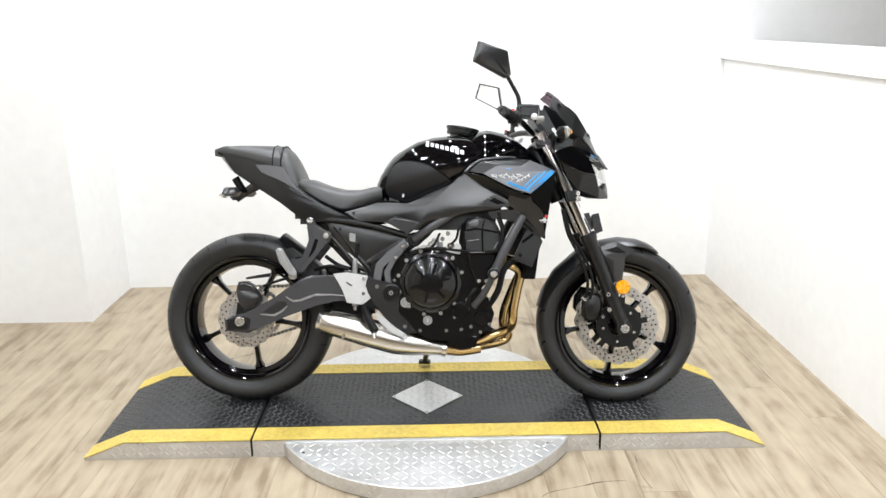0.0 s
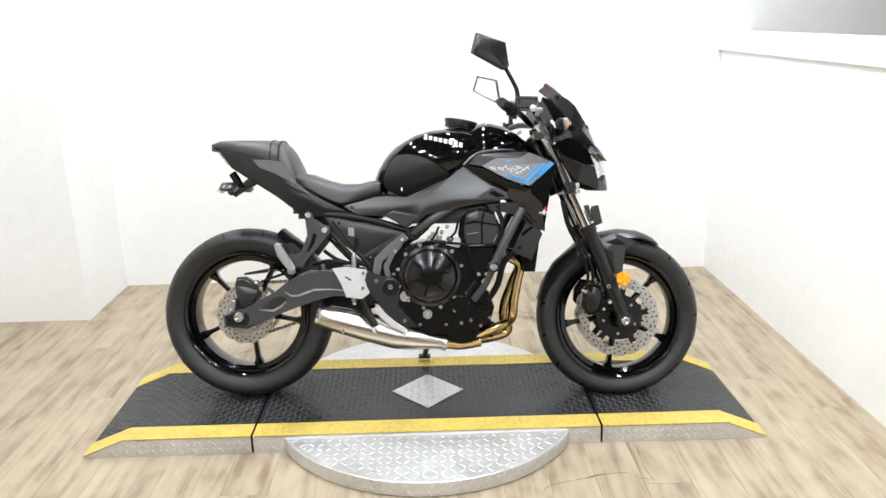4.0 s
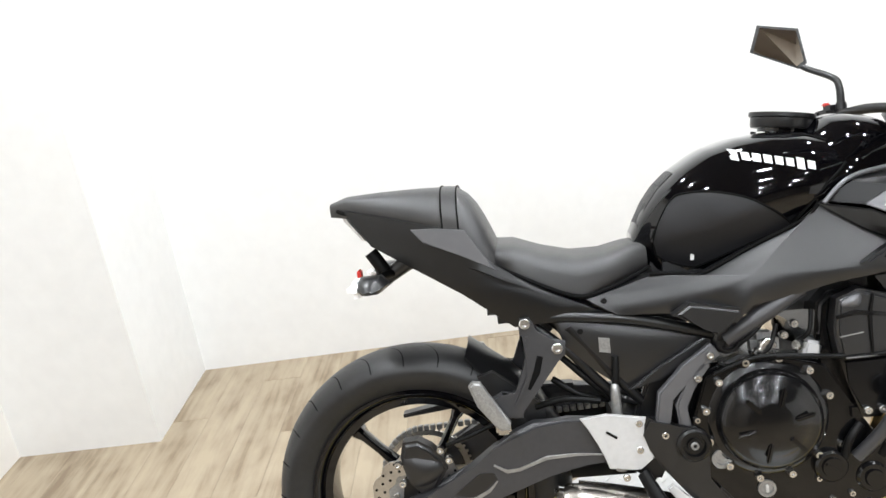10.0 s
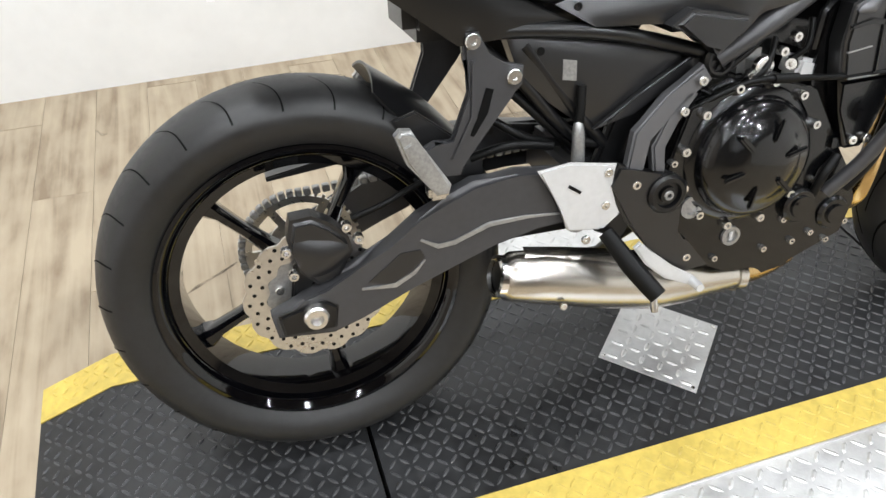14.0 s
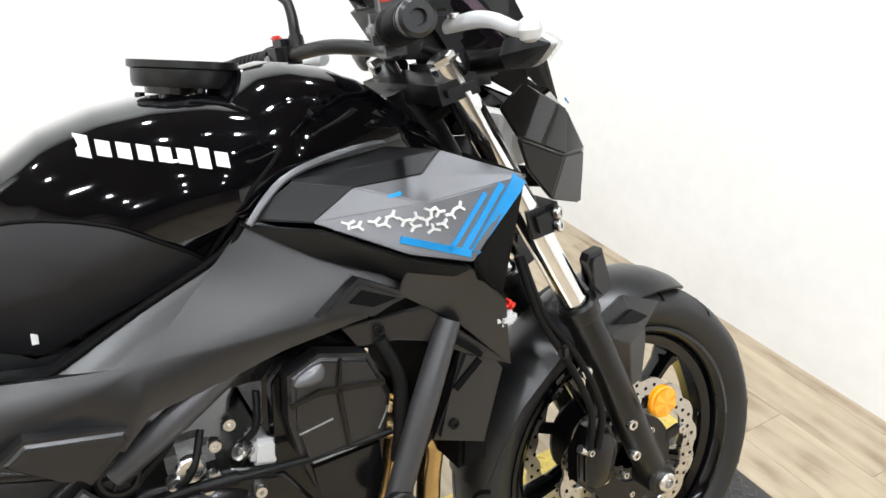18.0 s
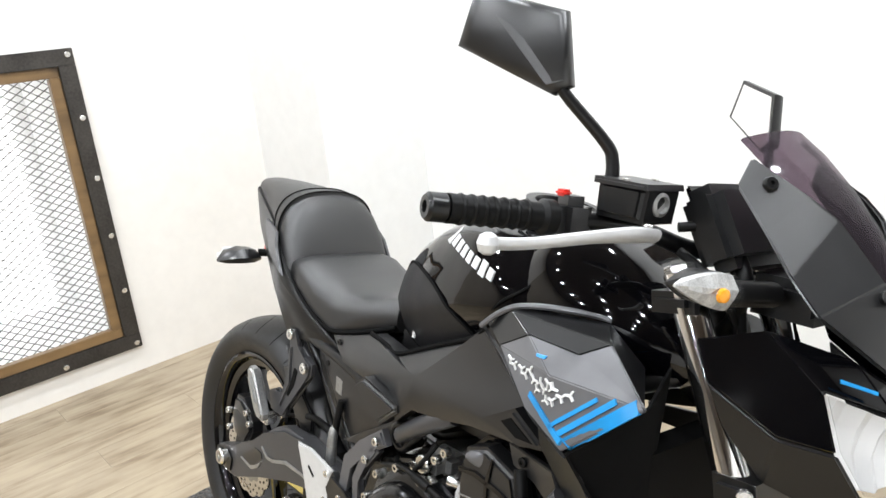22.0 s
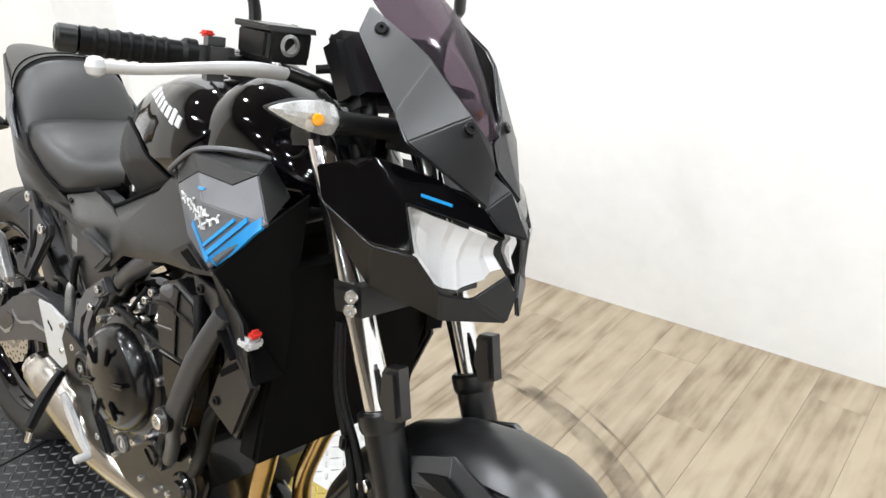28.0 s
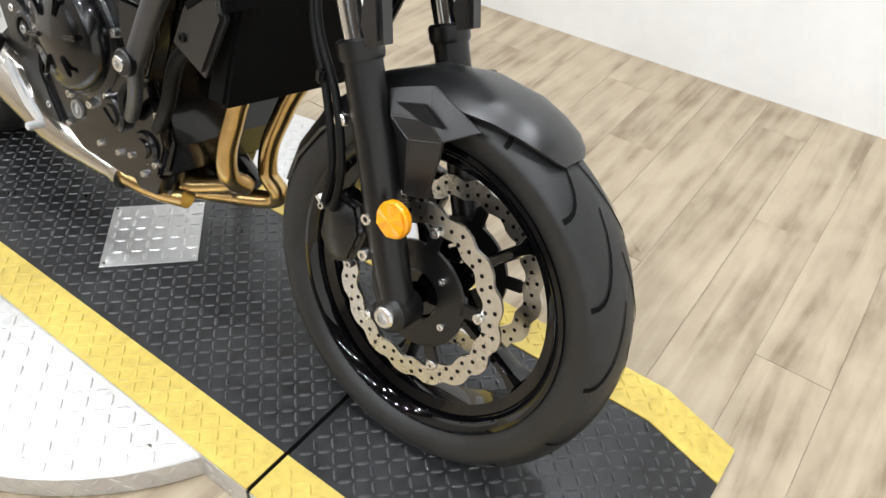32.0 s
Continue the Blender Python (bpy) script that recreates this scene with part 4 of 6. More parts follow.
def both(make, name, mat, parent, label, angle=40):
    for side in (-1, 1):
        bm = make()
        if side > 0:
            bmesh.ops.scale(bm, vec=(1, -1, 1), verts=bm.verts)
        ob = part(name if side < 0 else name + "_left", bm, mat, parent, label, angle)
        if side < 0:
            near = ob
    return near


cover = both(lambda: cushion(SIDE, 0.0, 0.018, 0.03, 8, 0, 2.0, side_y), "side_cover", BLACK, bike, "matte black side cover below the tank")
part("cover_screw", knob((-0.268, -0.124, 0.714), 0.006, 0.004, hollow=0.003), SATIN, cover)
part("cover_wing", slab([(-0.147, 0.682), (-0.116, 0.703), (-0.022, 0.684), (-0.020, 0.672), (-0.068, 0.633), (-0.087, 0.656)], -0.178, -0.140, 0.007, seg=3), BLACK, cover, "raised wing of the side cover", 30)
lower = both(lambda: cushion([(-0.372, 0.690), (-0.300, 0.676), (-0.180, 0.655), (-0.050, 0.628), (-0.075, 0.598), (-0.158, 0.545), (-0.231, 0.520), (-0.300, 0.575), (-0.350, 0.628)], -0.108, 0.008, 0.03, 4, 0, 4.0), "lower_side_panel", BLACK, bike, "matte black panel behind the engine", 25)
part("panel_step", slab([(-0.170, 0.545), (-0.075, 0.600), (-0.060, 0.622), (-0.075, 0.628), (-0.170, 0.572), (-0.235, 0.530)], -0.128, -0.112, 0.004), BLACK, lower)
part("pale_sticker", slab([(-0.284, 0.610), (-0.262, 0.606), (-0.262, 0.636), (-0.284, 0.640)], -0.1165, -0.112, 0.0005), DULL, lower, "small pale sticker")
for x, z in ((-0.318, 0.655), (-0.070, 0.622)):
    part("panel_clip", knob((x, -0.113, z), 0.006, 0.004), SOFT, lower)
frame_ob = part("main_frame", rod([(-0.44, -0.115, 0.690), (-0.34, -0.118, 0.688), (-0.20, -0.122, 0.668), (-0.045, -0.125, 0.622)], 0.0115), SATIN, bike, "satin black tubular frame")
for side in (-1, 1):
    part("frame_tube", rod([(-0.045, side * 0.135, 0.618), (0.02, side * 0.150, 0.662), (0.095, side * 0.15, 0.708)], 0.0165), ARM, frame_ob)
    part("front_tube", rod([(0.350, side * 0.195, 0.705), (0.300, side * 0.205, 0.615), (0.246, side * 0.206, 0.500)], [0.015, 0.017, 0.016]), ARM, frame_ob, "satin black front down tube")
    part("upper_tube", rod([(0.095, side * 0.145, 0.715), (0.22, side * 0.15, 0.77), (0.40, side * 0.06, 0.86)], 0.016), SATIN, frame_ob)
    part("subframe_tube", rod([(-0.04, side * 0.1, 0.60), (-0.22, side * 0.1, 0.50), (-0.35, side * 0.1, 0.62), (-0.43, side * 0.1, 0.69)], 0.010), SATIN, frame_ob)
    part("pivot_plate", slab([(-0.19, 0.56), (-0.10, 0.60), (-0.07, 0.53), (-0.12, 0.33), (-0.20, 0.36), (-0.23, 0.46)], side * 0.105 - 0.01, side * 0.105 + 0.01, 0.006), SATIN, frame_ob)
    part("lower_tube", rod([(0.246, side * 0.205, 0.498), (0.215, side * 0.185, 0.43), (0.175, side * 0.165, 0.375)], 0.012), ARM, frame_ob)
part("rear_tube", rod([(-0.34, -0.105, 0.665), (-0.26, -0.105, 0.56), (-0.20, -0.105, 0.49)], 0.010), SATIN, frame_ob)
part("mount_bolt", knob((0.244, -0.215, 0.499), 0.021, 0.012, hollow=0.0), SATIN, frame_ob)
part("mount_bolt_head", knob((0.244, -0.226, 0.499), 0.012, 0.008, hollow=0.006), BOLT, frame_ob)
plug = part("pivot_plug", lathe([(0.027, 0), (0.027, 0.014), (0.022, 0.018), (0.018, 0.018), (0.017, 0.012), (0.006, 0.012)], (-0.042, -0.128, 0.617), toward((0, -1, 0)), 28, closed=False), SATIN, frame_ob, "round rubber frame plug")
for k in range(6):
    a = k * math.pi / 3
    part("plug_spoke", block((-0.042 + 0.010 * math.cos(a), -0.143, 0.617 + 0.010 * math.sin(a)), (0.014, 0.004, 0.003), 0.001, Matrix.Rotation(-a, 3, "Y")), SATIN, plug)

# ---- shrouds ----
def facets(verts, faces, thick=0.005, edge=0.0014):
    bm = bmesh.new()
    vs = [bm.verts.new(v) for v in verts]
    for f in faces:
        bm.faces.new([vs[i] for i in f])
    bmesh.ops.recalc_face_normals(bm, faces=bm.faces)
    bmesh.ops.solidify(bm, geom=bm.faces[:], thickness=thick)
    if edge:
        fold = [e for e in bm.edges if len(e.link_faces) == 2 and e.calc_face_angle(0) > 0.12]
        bmesh.ops.bevel(bm, geom=fold, offset=edge, segments=2 if edge < 0.003 else 3, affect="EDGES", clamp_overlap=True)
    return bm


SH = [(0.142, -0.150, 0.868), (0.195, -0.158, 0.900), (0.374, -0.172, 0.906), (0.461, -0.220, 0.865), (0.368, -0.238, 0.784), (0.295, -0.225, 0.808), (0.205, -0.186, 0.857), (0.203, -0.146, 0.905), (0.323, -0.113, 0.914), (0.400, -0.135, 0.880), (0.435, -0.150, 0.790), (0.325, -0.222, 0.860), (0.256, -0.187, 0.886), (0.340, -0.188, 0.885)]
SHF = [(6, 5, 4, 11), (4, 3, 11), (3, 13, 11), (13, 12, 11), (12, 6, 11), (3, 2, 13)]
shroud = both(lambda: facets(SH, SHF), "tank_shroud", GREY, bike, "graphite radiator shroud with blue stripes", 18)


def shroud_y(x, z):
    """The outer face of the shroud."""
    best = -0.225
    for f in SHF:
        for tri in ((f[0], f[1], f[2]),) + (((f[0], f[2], f[3]),) if len(f) == 4 else ()):
            a, b, c = (Vector(SH[i]) for i in tri)
            d = (b.x - a.x) * (c.z - a.z) - (c.x - a.x) * (b.z - a.z)
            u = ((x - a.x) * (c.z - a.z) - (c.x - a.x) * (z - a.z)) / d
            v = ((b.x - a.x) * (z - a.z) - (x - a.x) * (b.z - a.z)) / d
            if u >= -0.02 and v >= -0.02 and u + v <= 1.04:
                return a.y + u * (b.y - a.y) + v * (c.y - a.y)
    return best


def decal(outline, name, mat, label, lift=0.0025):
    """A thin sheet laid on the shroud, cut into short pieces so that it follows the folds."""
    (x0, z0), (x1, z1), w = outline
    n = max(2, int(math.hypot(x1 - x0, z1 - z0) / 0.012))
    d = Vector((x1 - x0, z1 - z0)).normalized()
    bm = bmesh.new()
    rows = []
    for k in range(n + 1):
        s = k / n
        x, z = x0 + (x1 - x0) * s, z0 + (z1 - z0) * s
        p, q = (x - d.y * w / 2, z + d.x * w / 2), (x + d.y * w / 2, z - d.x * w / 2)
        rows.append([Vector((a, shroud_y(a, b) - lift, b)) for a, b in (p, q)] + [Vector((a, shroud_y(a, b) + 0.003, b)) for a, b in (q, p)])
    return part(name, loft(rows, bm), mat, shroud, label, 25)


decal(((0.372, 0.792), (0.450, 0.864), 0.016), "blue_stripe", BLUE, "bright blue stripe")
decal(((0.356, 0.798), (0.424, 0.862), 0.007), "blue_stripe", BLUE, "bright blue stripe")
decal(((0.342, 0.803), (0.400, 0.856), 0.005), "blue_stripe", BLUE, "bright blue stripe")
decal(((0.378, 0.7895), (0.292, 0.824), 0.008), "blue_stripe", BLUE, "bright blue stripe")
flower = random.Random(3)
for x, z in ((0.240, 0.850), (0.250, 0.846), (0.268, 0.848), (0.278, 0.844), (0.287, 0.852), (0.298, 0.844), (0.308, 0.836), (0.312, 0.846), (0.322, 0.841), (0.328, 0.851), (0.337, 0.848), (0.340, 0.834), (0.328, 0.830), (0.352, 0.842), (0.364, 0.848)):
    a0 = flower.uniform(0, 2)
    for j in range(3):
        a = a0 + j * 2.094
        decal(((x, z), (x + 0.0080 * math.cos(a), z + 0.0062 * math.sin(a)), 0.0024), "pattern_mark", WHITE, "pale patterned mark", 0.003)
decal(((0.288, 0.872), (0.304, 0.873), 0.003), "blue_badge", BLUE, "small blue badge", 0.0015)
part("cover_gap", rod([(x, side_y(x, z) - 0.002, z) for x, z in ((-0.175, 0.757), (-0.120, 0.754), (-0.079, 0.750), (0.015, 0.792), (0.109, 0.834), (0.140, 0.864))], 0.0042, 8), GROOVE, cover, "dark gap under the tank")
both(lambda: facets([(0.459, -0.214, 0.866), (0.369, -0.233, 0.781), (0.419, -0.212, 0.716), (0.426, -0.198, 0.624), (0.428, -0.150, 0.630), (0.425, -0.125, 0.890)], [(0, 1, 4, 5), (1, 2, 3, 4)]), "shroud_inner", GROOVE, bike, "dark inner face of the shroud", 15)
# upper shroud faces: their dark reflection is put in as satin black
both(lambda: facets(SH, [(0, 6, 12, 1), (1, 12, 13, 2), (1, 2, 8, 7), (2, 3, 9, 8)]), "shroud_hollow", SATIN, bike, "hollow along the shroud top, coloured dark for its dark reflection", 18)
both(lambda: rod([(0.142, -0.162, 0.864), (0.170, -0.156, 0.890), (0.202, -0.148, 0.907), (0.262, -0.132, 0.916), (0.326, -0.116, 0.917), (0.322, -0.106, 0.897), (0.314, -0.098, 0.872)], [0.004, 0.0045, 0.0045, 0.0045, 0.004, 0.004, 0.003], 8, 3), "shroud_rim", GREY, bike, "pale graphite top rim of the shroud", 30)
both(lambda: facets([(0.135, -0.150, 0.866), (0.215, -0.186, 0.848), (0.300, -0.216, 0.802), (0.372, -0.228, 0.776), (0.345, -0.196, 0.758), (0.298, -0.184, 0.772), (0.215, -0.160, 0.810)], [(0, 1, 6), (1, 2, 5, 6), (2, 3, 4, 5)]), "shroud_recess", SATIN, bike, "dark recessed band under the shroud", 15)
both(lambda: facets([(0.301, -0.196, 0.781), (0.332, -0.206, 0.780), (0.419, -0.214, 0.717), (0.426, -0.200, 0.624), (0.361, -0.190, 0.699), (0.293, -0.180, 0.752), (0.372, -0.218, 0.776), (0.425, -0.150, 0.770), (0.430, -0.150, 0.64)], [(0, 1, 4, 5), (1, 6, 2, 3, 4)]), "shroud_lower", BLACK, bike, "matte black lower shroud blade", 15)
arm_ob = both(lambda: facets([(0.223, -0.166, 0.721), (0.324, -0.192, 0.727), (0.341, -0.197, 0.707), (0.428, -0.203, 0.622), (0.391, -0.198, 0.640), (0.317, -0.190, 0.684), (0.285, -0.180, 0.692), (0.239, -0.170, 0.694)], [(0, 1, 5, 6, 7), (1, 2, 3, 4, 5)], 0.010), "shroud_arm", BLACK, bike, "matte black shroud arm with a slot", 15)
part("arm_screw", knob((0.264, -0.178, 0.711), 0.007, 0.004, hollow=0.003), SOFT, arm_ob)
part("arm_slot", strip([(0.334, 0.694), (0.384, 0.650)], 0.007, -0.2065, -0.196, 0.001), GROOVE, arm_ob, "dark slot")
TRI = [(0.192, 0.750), (0.246, 0.782), (0.306, 0.748), (0.258, 0.733)]
side_vent = part("side_vent", slab(TRI, -0.192, -0.165, 0.005), BLACK, bike, "triangular vent on the side cover")
part("vent_hole", slab([(0.228, 0.759), (0.246, 0.770), (0.288, 0.749), (0.257, 0.746)], -0.1935, -0.188, 0.001), GROOVE, side_vent, "dark vent opening")
rad = both(lambda: slab([(0.366, 0.660), (0.406, 0.638), (0.421, 0.614), (0.383, 0.520), (0.312, 0.549), (0.339, 0.604)], -0.194, -0.176, 0.006), "radiator_cover", BLACK, bike, "matte black radiator side cover with a slot", 25)
part("cover_slot", strip([(0.386, 0.640), (0.347, 0.611)], 0.010, -0.1965, -0.190, 0.001), GROOVE, rad, "dark cooling slot")
part("cover_screw", knob((0.340, -0.194, 0.565), 0.007, 0.004, hollow=0.003), SOFT, rad)
radiator = part("radiator", slab([(0.405, 0.79), (0.440, 0.79), (0.398, 0.475), (0.355, 0.475)], -0.165, 0.165, 0.006), GROOVE, bike, "black radiator behind the front wheel")
# small silver and red clip at the shroud edge, gives no light
tip = part("marker_lamp", block((0.421, -0.203, 0.690), (0.028, 0.030, 0.018), 0.006), SILVER, bike, "small silver and red clip on the shroud")
part("clip_top", block((0.430, -0.203, 0.704), (0.014, 0.020, 0.013), 0.005), RED, tip, "red clip top")

# ---- engine ----
CRANK = [(-0.095, 0.555), (-0.02, 0.585), (0.06, 0.578), (0.130, 0.560), (0.175, 0.480), (0.230, 0.400), (0.252, 0.345), (0.235, 0.285), (0.140, 0.245), (0.015, 0.245), (-0.075, 0.290), (-0.115, 0.340), (-0.13, 0.45)]
engine = part("engine", slab(CRANK, -0.115, 0.125, 0.012, seg=3), ENGINE, bike, "black twin-cylinder engine case")
part("engine_case_rim", slab([(x * 0.985 + 0.001, z * 0.985 + 0.006) for x, z in CRANK], -0.127, -0.114, 0.003), ENGINE, engine)
CYL = [(0.120, 0.610), (0.128, 0.672), (0.150, 0.694), (0.200, 0.700), (0.255, 0.680), (0.284, 0.625), (0.268, 0.560), (0.240, 0.485), (0.195, 0.425), (0.150, 0.440), (0.140, 0.500), (0.135, 0.580)]
part("cylinder", slab(CYL, -0.112, 0.115, 0.010, seg=3), ENGINE, engine, "black cylinder block")
part("cylinder_head", slab([(0.142, 0.629), (0.150, 0.685), (0.190, 0.701), (0.250, 0.683), (0.270, 0.626), (0.257, 0.574), (0.150, 0.571)], -0.150, -0.108, 0.008, seg=3), BLACK, engine, "satin black cylinder head cover")
part("cylinder_cover", slab([(0.152, 0.569), (0.255, 0.572), (0.245, 0.520), (0.228, 0.460), (0.222, 0.452), (0.192, 0.452), (0.186, 0.460), (0.164, 0.520)], -0.145, -0.108, 0.007, seg=3), ENGINE, engine, "black lower cylinder cover")
for x in (0.193, 0.220):
    part("cover_bolt", knob((x, -0.146, 0.470), 0.0075, 0.008, hollow=0.003), BOLT, engine)
part("head_band", strip([(0.145, 0.652), (0.180, 0.660), (0.225, 0.652), (0.262, 0.645)], 0.007, -0.1535, -0.148, 0.002), ENGINE, engine)
part("head_rib", strip([(0.206, 0.578), (0.203, 0.655), (0.212, 0.692)], 0.006, -0.1535, -0.148, 0.002), ENGINE, engine)
# pale strips stand in for light caught on the head's bevelled edges
for line in ([(0.150, 0.614), (0.192, 0.620)], [(0.246, 0.587), (0.262, 0.612)], [(0.160, 0.573), (0.248, 0.575)]):
    part("machined_edge", strip(line, 0.0024, -0.1515, -0.146, 0.0008), DULL, engine, "pale strip for the glint along an edge")
part("head_cap", cushion([(0.156, 0.672), (0.162, 0.684), (0.190, 0.692), (0.186, 0.670)], -0.150, 0.006, smooth=3), GREY, engine, "graphite cap on the cylinder head")
part("block_boss", block((0.180, -0.124, 0.462), (0.03, 0.02, 0.03), 0.006), ENGINE, engine)
part("block_boss", block((0.215, -0.122, 0.468), (0.026, 0.018, 0.028), 0.006), ENGINE, engine)
CC = (0.018, -0.118, 0.463)
clutch = part("clutch_cover", lathe([(0.113, 0.0), (0.113, 0.010), (0.108, 0.014), (0.099, 0.016), (0.096, 0.030), (0.090, 0.040), (0.080, 0.045), (0.066, 0.047), (0.062, 0.051), (0.035, 0.055), (0.006, 0.056)], CC, toward((0, -1, 0)), 64, closed=False), ENGINE, engine, "round black clutch cover with raised ribs", 40)
for k in range(6):
    a = k * math.pi / 3 + 0.25
    part("cover_rib", block((CC[0] + 0.055 * math.cos(a), CC[1] - 0.056, CC[2] + 0.055 * math.sin(a)), (0.038, 0.008, 0.009), 0.003, Matrix.Rotation(-a, 3, "Y")), ENGINE, clutch)
for k in range(11):
    a = radians(18 + k * 30)
    r = 0.119
    part("case_bolt", knob((CC[0] + r * math.cos(a), CC[1] - 0.008, CC[2] + r * math.sin(a)), 0.0078, 0.012, hollow=0.0032), BOLT, engine)
filler = part("oil_filler_cap", lathe([(0.031, 0), (0.031, 0.012), (0.027, 0.016), (0.02, 0.016), (0.019, 0.020), (0.006, 0.020)], (0.127, -0.126, 0.360), toward((0, -1, 0)), 32, closed=False), ENGINE, engine, "black oil filler cap")
part("cap_grip", block((0.127, -0.146, 0.360), (0.034, 0.006, 0.007), 0.002, Matrix.Rotation(0.6, 3, "Y")), ENGINE, filler)
glassy = part("oil_sight_ring", lathe([(0.017, 0), (0.017, 0.006), (0.012, 0.006), (0.011, 0.002)], (0.007, -0.126, 0.322), toward((0, -1, 0)), 24, closed=False), DULL, engine, "silver-ringed oil sight glass")
part("sight_mark", block((0.007, -0.1305, 0.322), (0.006, 0.003, 0.016), 0.001), SILVER, glassy)
part("timing_plug", lathe([(0.019, 0), (0.019, 0.006), (0.012, 0.006), (0.011, 0.003)], (-0.074, -0.125, 0.388), toward((0, -1, 0)), 24, closed=False), DULL, engine, "slotted alloy timing plug")
pump = part("water_pump", lathe([(0.030, 0), (0.030, 0.012), (0.026, 0.017), (0.018, 0.017), (0.016, 0.022), (0.006, 0.022)], (0.205, -0.118, 0.330), toward((0, -1, 0)), 36, closed=False), ENGINE, engine, "round black water pump cover")
for x, z in ((0.150, 0.400), (0.235, 0.400), (0.165, 0.300), (0.232, 0.310), (0.075, 0.285), (0.13, 0.29), (-0.02, 0.285), (-0.10, 0.345), (-0.118, 0.40), (-0.115, 0.47), (0.20, 0.28), (0.105, 0.335)):
    part("case_bolt", knob((x, -0.120, z), 0.0062, 0.014, hollow=0.0026), BOLT, engine)
for points, r in (([(0.150, -0.13, 0.36), (0.16, -0.14, 0.41), (0.185, -0.135, 0.44)], 0.008), ([(0.225, -0.12, 0.37), (0.262, -0.13, 0.43), (0.285, -0.13, 0.51), (0.33, -0.12, 0.55)], 0.012), ([(0.262, -0.15, 0.700), (0.278, -0.158, 0.65), (0.270, -0.16, 0.585), (0.262, -0.155, 0.54)], 0.009)):
    part("coolant_hose", rod(points, r), SOFT, engine, "black rubber hose")
part("sump", slab([(-0.03, 0.26), (0.20, 0.26), (0.18, 0.20), (0.05, 0.18), (-0.01, 0.20)], -0.09, 0.10, 0.012), ENGINE, engine)
part("oil_filter", knob((0.20, 0.02, 0.26), 0.036, 0.07, (0.8, 0, -0.5), 28), ENGINE, engine)
part("clutch_cable", rod([(-0.075, -0.12, 0.555), (0.0, -0.135, 0.585), (0.08, -0.142, 0.583), (0.18, -0.145, 0.575), (0.262, -0.15, 0.578)], 0.0048), SOFT, engine, "black clutch cable")
part("cable_boot", rod([(0.035, -0.139, 0.586), (0.075, -0.142, 0.584)], 0.0075), SOFT, engine)
body = part("throttle_body", block((0.034, -0.085, 0.595), (0.055, 0.04, 0.05), 0.014), DULL, engine, "alloy throttle body with linkages")
for x, z, r in ((0.030, 0.600, 0.016), (0.052, 0.580, 0.009), (0.010, 0.590, 0.009), (0.060, 0.620, 0.008), (0.080, 0.640, 0.008)):
    part("linkage", knob((x, -0.112, z), r, 0.012, hollow=r * 0.4), BOLT, body)
part("throttle_sensor", block((0.117, -0.094, 0.583), (0.036, 0.036, 0.034), 0.006, Matrix.Rotation(0.25, 3, "Y")), SILVER, engine, "silver throttle sensor")
part("sensor_nose", knob((0.098, -0.100, 0.592), 0.010, 0.02, (-0.7, -0.6, 0.2), hollow=0.004), BOLT, engine)
for points in ([(-0.03, -0.11, 0.60), (0.01, -0.12, 0.635), (0.03, -0.11, 0.66)], [(0.0, -0.115, 0.575), (0.03, -0.125, 0.60), (0.05, -0.11, 0.64)], [(0.09, -0.10, 0.60), (0.11, -0.11, 0.62), (0.12, -0.10, 0.66)], [(-0.06, -0.10, 0.57), (-0.02, -0.12, 0.555), (0.03, -0.12, 0.57)]):
    part("wiring", rod(points, 0.0045), SOFT, body)
part("airbox", block((0.03, 0, 0.70), (0.28, 0.20, 0.10), 0.02), BLACK, bike, "black airbox under the tank")

for piece in [engine] + [ob for ob in bpy.data.objects if ob.parent == engine or (ob.parent and ob.parent.parent == engine)]:
    for q in piece.data.vertices:
        q.co.y -= 0.030 * min(max((-q.co.y - 0.05) / 0.05, 0.0), 1.0)

# ---- exhaust ----
exhaust = part("silencer", loft([[Vector((x, y0 - 0.004, z)) + Vector((0.24, 0, 1)).normalized() * (r * 0.93 * math.sin(a)) + Vector((0, 1, 0)) * (r * 0.88 * math.cos(a)) for a in np.linspace(0, 2 * math.pi, 36, False).tolist()] for x, z, r, y0 in ((-0.392, 0.314, 0.034, -0.135), (-0.378, 0.312, 0.043, -0.135), (-0.33, 0.300, 0.048, -0.132), (-0.22, 0.270, 0.054, -0.125), (-0.11, 0.240, 0.055, -0.118), (-0.05, 0.228, 0.047, -0.115), (0.01, 0.218, 0.036, -0.112), (0.075, 0.207, 0.024, -0.108))]), STEEL, bike, "brushed stainless silencer", 40)
part("outlet", lathe([(0.034, -0.004), (0.034, 0.012), (0.028, 0.014), (0.026, -0.03)], (-0.388, -0.137, 0.313), toward((-0.97, 0, 0.24)), 32, closed=False), CHROME, exhaust, "polished outlet ring")
part("outlet_core", lathe([(0.025, 0.0), (0.025, 0.004)], (-0.390, -0.137, 0.3135), toward((-0.97, 0, 0.24)), 24, closed=False), SOFT, exhaust)
shield = []
for x, z, r in ((-0.37, 0.310, 0.044), (-0.30, 0.291, 0.050), (-0.22, 0.270, 0.0540), (-0.13, 0.245, 0.0550), (-0.075, 0.233, 0.050)):
    s = (x + 0.37) / 0.295
    shield.append([Vector((x + 0.02 * math.sin(a), -0.128 + 0.014 * s - r * 0.92 * math.cos(a), z + r * math.sin(a))) for a in np.linspace(1.5 - 0.3 * s, -0.15 - 0.75 * s, 14).tolist()])
rows = [r + [q + Vector((0, 0.004, 0)) for q in r[::-1]] for r in shield]
part("heat_shield", loft(rows), STEEL, exhaust, "brushed steel heat shield", 40)
